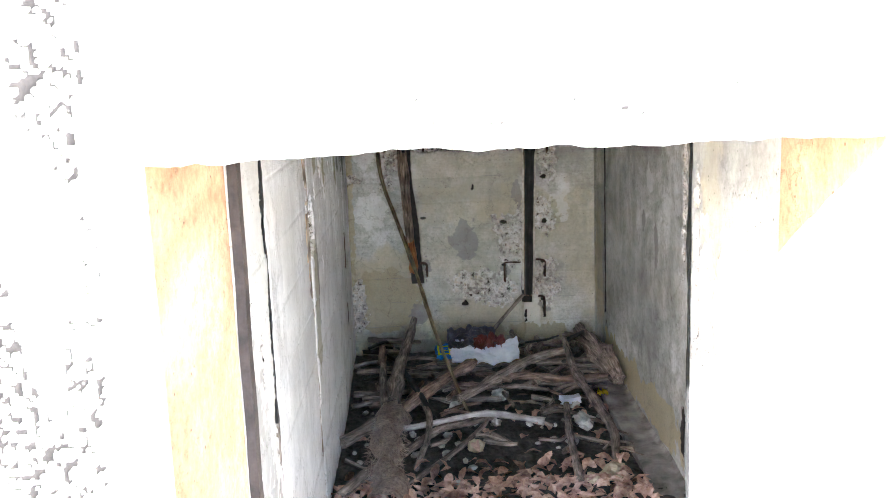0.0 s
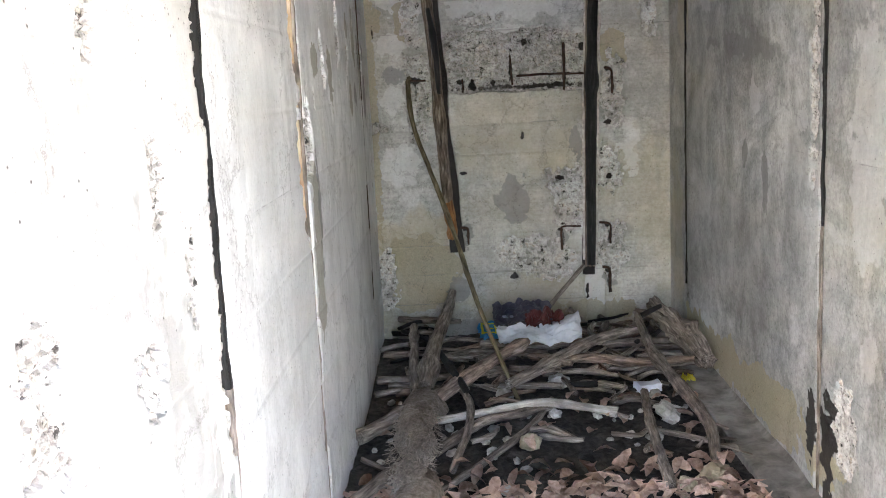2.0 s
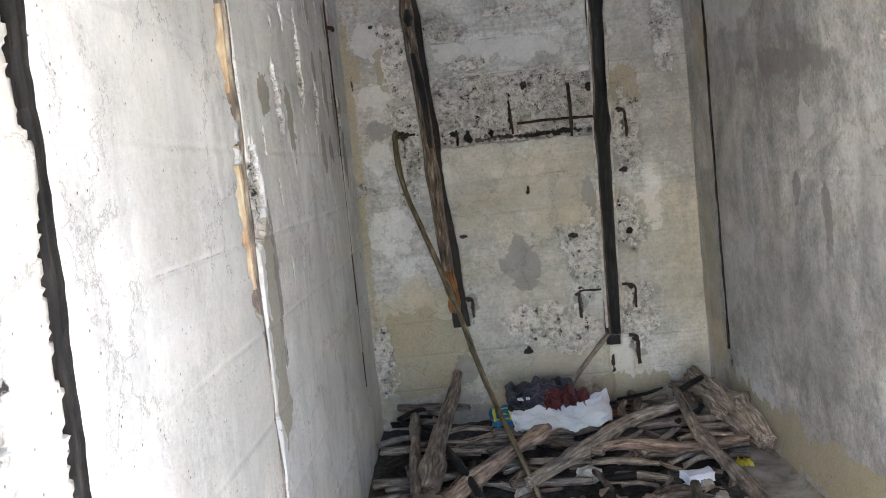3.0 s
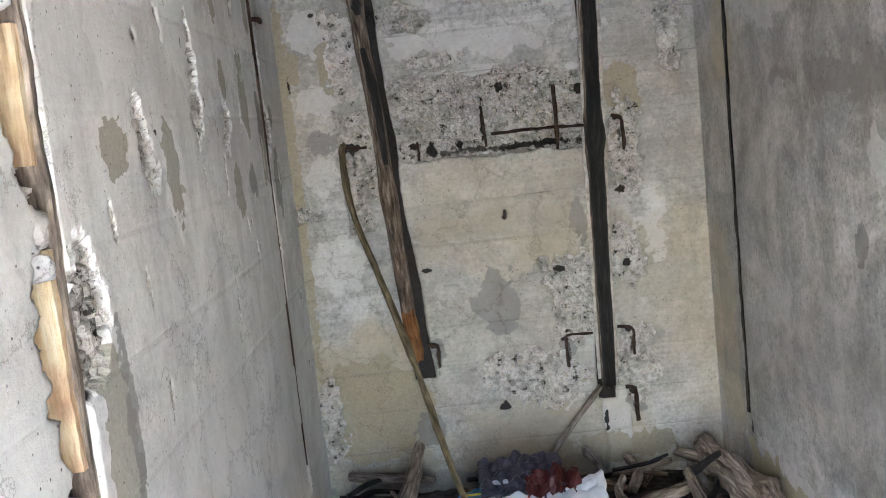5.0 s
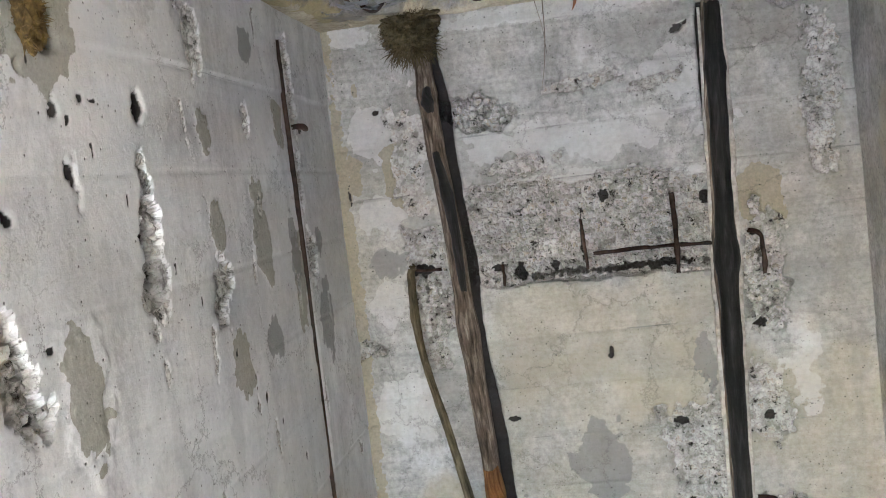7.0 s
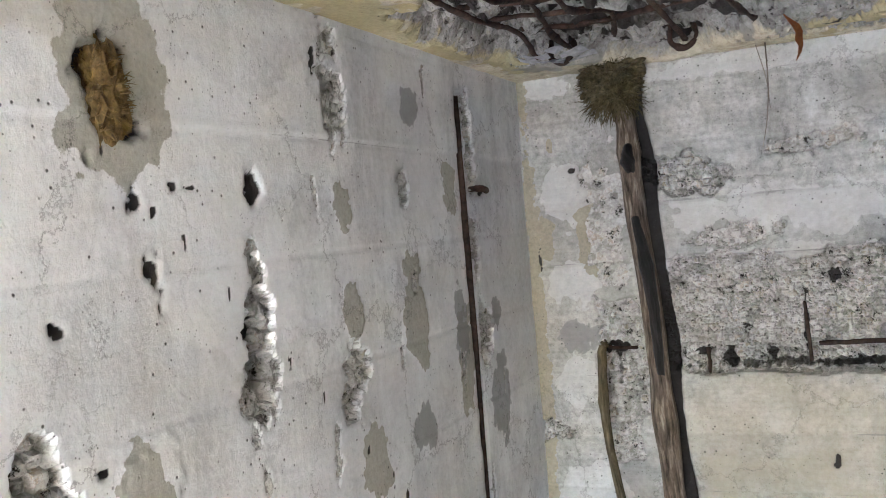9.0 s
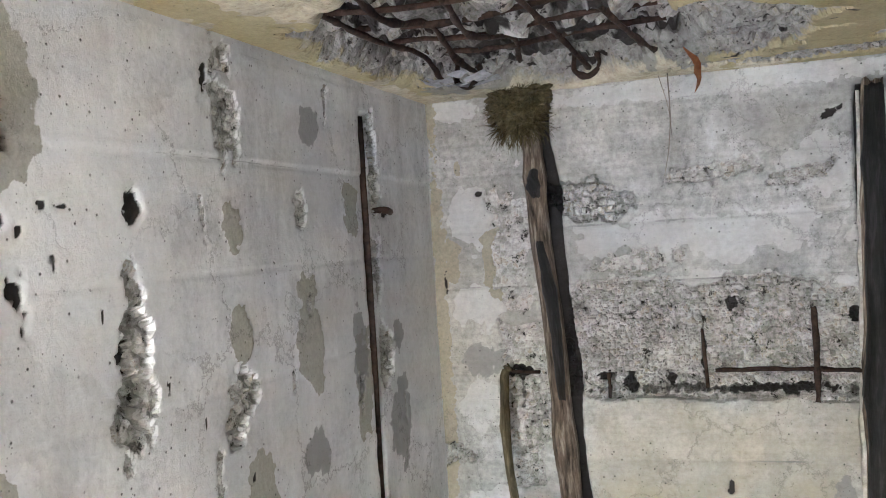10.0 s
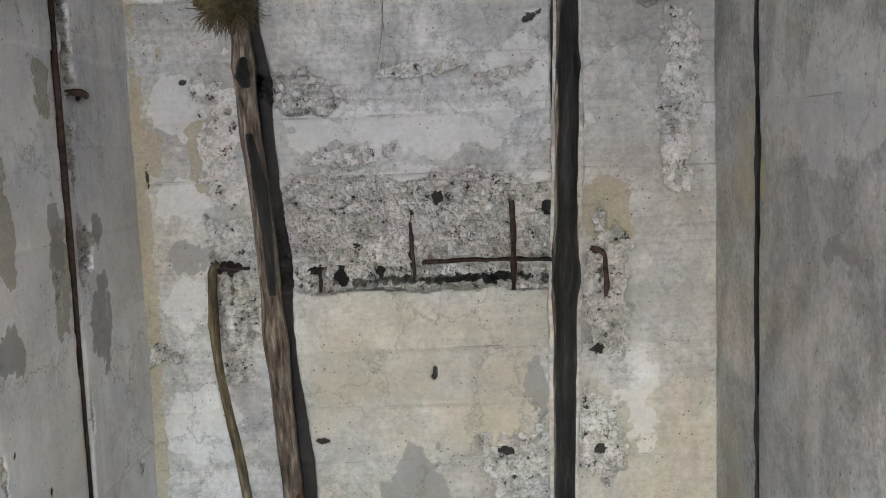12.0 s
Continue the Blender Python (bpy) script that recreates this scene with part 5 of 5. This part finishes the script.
# ---- plastic bag and small litter ----
def sheet(bm, x0, x1, y0, y1, z, n, m, crumple, seed, slope=0.0, edge=0.25, sag=0.0, peak=0.0):
    """A crumpled film with an uneven outline."""
    g = []
    for i in range(n + 1):
        row = []
        for j in range(m + 1):
            u, v = i / n, j / m
            q = Vector((u * 3.2 + seed, v * 2.6, seed * 0.3))
            k = noise.fractal(q, 0.8, 2.1, 4)
            ridge = abs(noise.noise(q * 1.9 + Vector((9, 0, 0))))
            x = x0 + (x1 - x0) * u + 0.012 * noise.noise(q * 2)
            y = y0 + (y1 - y0) * v + edge * (y1 - y0) * 0.35 * noise.noise(Vector((u * 5, seed, v)))
            row.append(bm.verts.new((x, y, z + slope * v - sag * math.sin(math.pi * u) * (1 - 0.5 * v) + peak * v * u * u + crumple * (0.6 * k + 0.9 * ridge))))
        g.append(row)
    for i in range(n):
        for j in range(m):
            bm.faces.new((g[i][j], g[i + 1][j], g[i + 1][j + 1], g[i][j + 1]))
    bmesh.ops.solidify(bm, geom=bm.faces[:], thickness=0.0012)


bag = tagged(new("plastic_bag"), "crumpled white plastic bag with dark and blue print on the heap", "bag")
bm = bmesh.new()
sheet(bm, 0.11, 0.475, 4.80, 4.92, 0.125, 44, 18, 0.03, 1, 0.035, 0.6, 0.025, 0.055)
part("white_film", bm, M_PLASTIC, bag)
bm = bmesh.new()
sheet(bm, 0.10, 0.36, 4.90, 5.05, 0.15, 36, 18, 0.04, 2, 0.075, 0.5, -0.02)
part("dark_print", bm, M_PRINT, bag, "dark printed film")
bm = bmesh.new()
sheet(bm, 0.24, 0.40, 4.88, 4.97, 0.165, 20, 12, 0.045, 3, 0.045)
part("maroon_print", bm, M_MAROON, bag, "dark maroon printed film")
bm = bmesh.new()
sheet(bm, 0.035, 0.125, 4.84, 4.97, 0.125, 10, 10, 0.02, 4, 0.045)
panel = part("label_panel", bm, M_BLUE, bag, "blue label")
for x0, x1, y0, y1 in ((0.045, 0.053, 4.86, 4.945), (0.105, 0.113, 4.86, 4.945), (0.053, 0.105, 4.93, 4.94), (0.053, 0.105, 4.865, 4.875), (0.07, 0.095, 4.895, 4.905)):
    bm = bmesh.new()
    sheet(bm, x0, x1, y0, y1, 0.146 + 0.045 * (y0 - 4.86) / 0.13, 2, 3, 0.003, 5, 0.03 * (y1 - y0) / 0.09)
    part("yellow_line", bm, M_YELLOW, panel, "yellow line")
for k in range(3):
    bm = bmesh.new()
    sheet(bm, 0.14 + 0.035 * k, 0.158 + 0.035 * k, 4.945, 4.962, 0.192, 3, 2, 0.003, 6 + k, 0.008)
    part("white_bar", bm, M_PLASTIC, bag, "white printed bar")
bm = bmesh.new()
lump(bm, (0.405, 4.885, 0.165), (0.012, 0.012, 0.004), 3, 2, 0.1)
part("blue_spot", bm, M_BLUE, bag, "pale blue printed spot")

bag.location.z = 0.022
packet = tagged(new("paper_packet"), "crushed white paper packet lying on the soil", "packet")
bm = bmesh.new()
vs = box(bm, -0.05, 0.05, -0.03, 0.03, 0, 0.03)
bmesh.ops.subdivide_edges(bm, edges=bm.edges[:], cuts=4, use_grid_fill=True)
for v in bm.verts:
    v.co += Vector([0.012 * noise.noise(v.co * 28 + Vector((k * 7, 0, 0))) for k in range(3)])
part("crushed_box", bm, M_PLASTIC, packet)
bm = bmesh.new()
sheet(bm, -0.09, -0.02, -0.05, -0.02, 0.004, 8, 5, 0.008, 8)
part("torn_flap", bm, M_PLASTIC, packet)
packet.matrix_world = pose(0.69, 4.46, 0.022, 0, 0, 12)
bm = bmesh.new()
sheet(bm, 0.835, 0.885, 4.50, 4.545, 0.035, 8, 7, 0.03, 11)
thing("yellow_wrapper", bm, M_YELLOW, "small crumpled yellow wrapper beside the kerb", "wrapper")

# ---- stones ----
def stone(x, y, r, flat, seed, material, label):
    bm = bmesh.new()
    lump(bm, (0, 0, 0), (r, r * 0.7, r * flat), seed, 3, 0.35, 1.4)
    ob = thing("stone", bm, material, label, "stone", "stones on the floor")
    ob.matrix_world = pose(x, y, 0.008 + r * flat * 0.6, 8 * math.sin(seed), 9 * math.cos(seed * 2), seed * 47)


big = "flat tan stone lying on the sooty soil"
chip = "pale broken concrete lump on the sooty soil"
stone(0.73, 3.62, 0.062, 0.42, 1, M_TANSTONE, big)
stone(0.71, 4.20, 0.07, 0.4, 2, M_STONE, "flat grey stone slab on the sooty soil")
stone(0.19, 3.95, 0.04, 0.7, 3, M_TANSTONE, "rounded tan stone on the sooty soil")
stone(0.35, 4.60, 0.045, 0.7, 4, M_STONE, chip)
stone(0.12, 4.46, 0.045, 0.6, 5, M_STONE, chip)
stone(0.64, 3.58, 0.035, 0.6, 6, M_TANSTONE, big)
stone(0.62, 3.98, 0.03, 0.6, 7, M_STONE, chip)
rng = random.Random(12)
for k in range(52):
    stone(rng.uniform(-0.36, 0.82), rng.uniform(3.55, 4.65), rng.uniform(0.008, 0.026), rng.uniform(0.4, 0.8), 20 + k, M_STONE, chip)

# ---- dry leaves ----
shapes = [leaf_mesh("dry_leaf", rng.uniform(0.05, 0.085), rng.uniform(0.025, 0.042), M_LEAF, rng.uniform(0.15, 0.5), 300 + k) for k in range(7)]
for k in range(190):
    x = rng.uniform(-0.38, 0.84)
    y = 3.24 + 0.5 * rng.random() ** 1.25 if k < 165 else rng.uniform(3.85, 4.45)
    if x < -0.05 and rng.random() < 0.55:
        x = rng.uniform(0.0, 0.75)
    ob = new("dry_leaf", shapes[k % 7])
    ob.matrix_world = pose(x, y, 0.02 + 0.03 * rng.random(), rng.gauss(0, 22), rng.gauss(0, 22), rng.uniform(0, 360))
    tagged(ob, "curled pinkish-brown dry leaf on the soil", "leaf", "dry leaves on the floor")
bm = bmesh.new()
for k in range(850):
    c = Matrix.Translation((rng.uniform(-0.4, 0.85), 2.8 + 0.8 * rng.random(), rng.uniform(0.015, 0.04))) @ Euler((rng.gauss(0, 0.35), rng.gauss(0, 0.35), rng.uniform(0, 6.3))).to_matrix().to_4x4()
    ln, w = rng.uniform(0.025, 0.042), rng.uniform(0.012, 0.022)
    vs = [bm.verts.new(c @ Vector(p)) for p in ((-ln, 0, 0), (0, -w, 0.008), (ln, 0, 0.002), (0, w, 0.008))]
    bm.faces.new((vs[0], vs[1], vs[2]))
    bm.faces.new((vs[0], vs[2], vs[3]))
ob = thing("leaf_litter", bm, M_LEAF, "carpet of brown dry leaf litter on the floor", "leaf litter")
tagged(ob, kind="stuff")
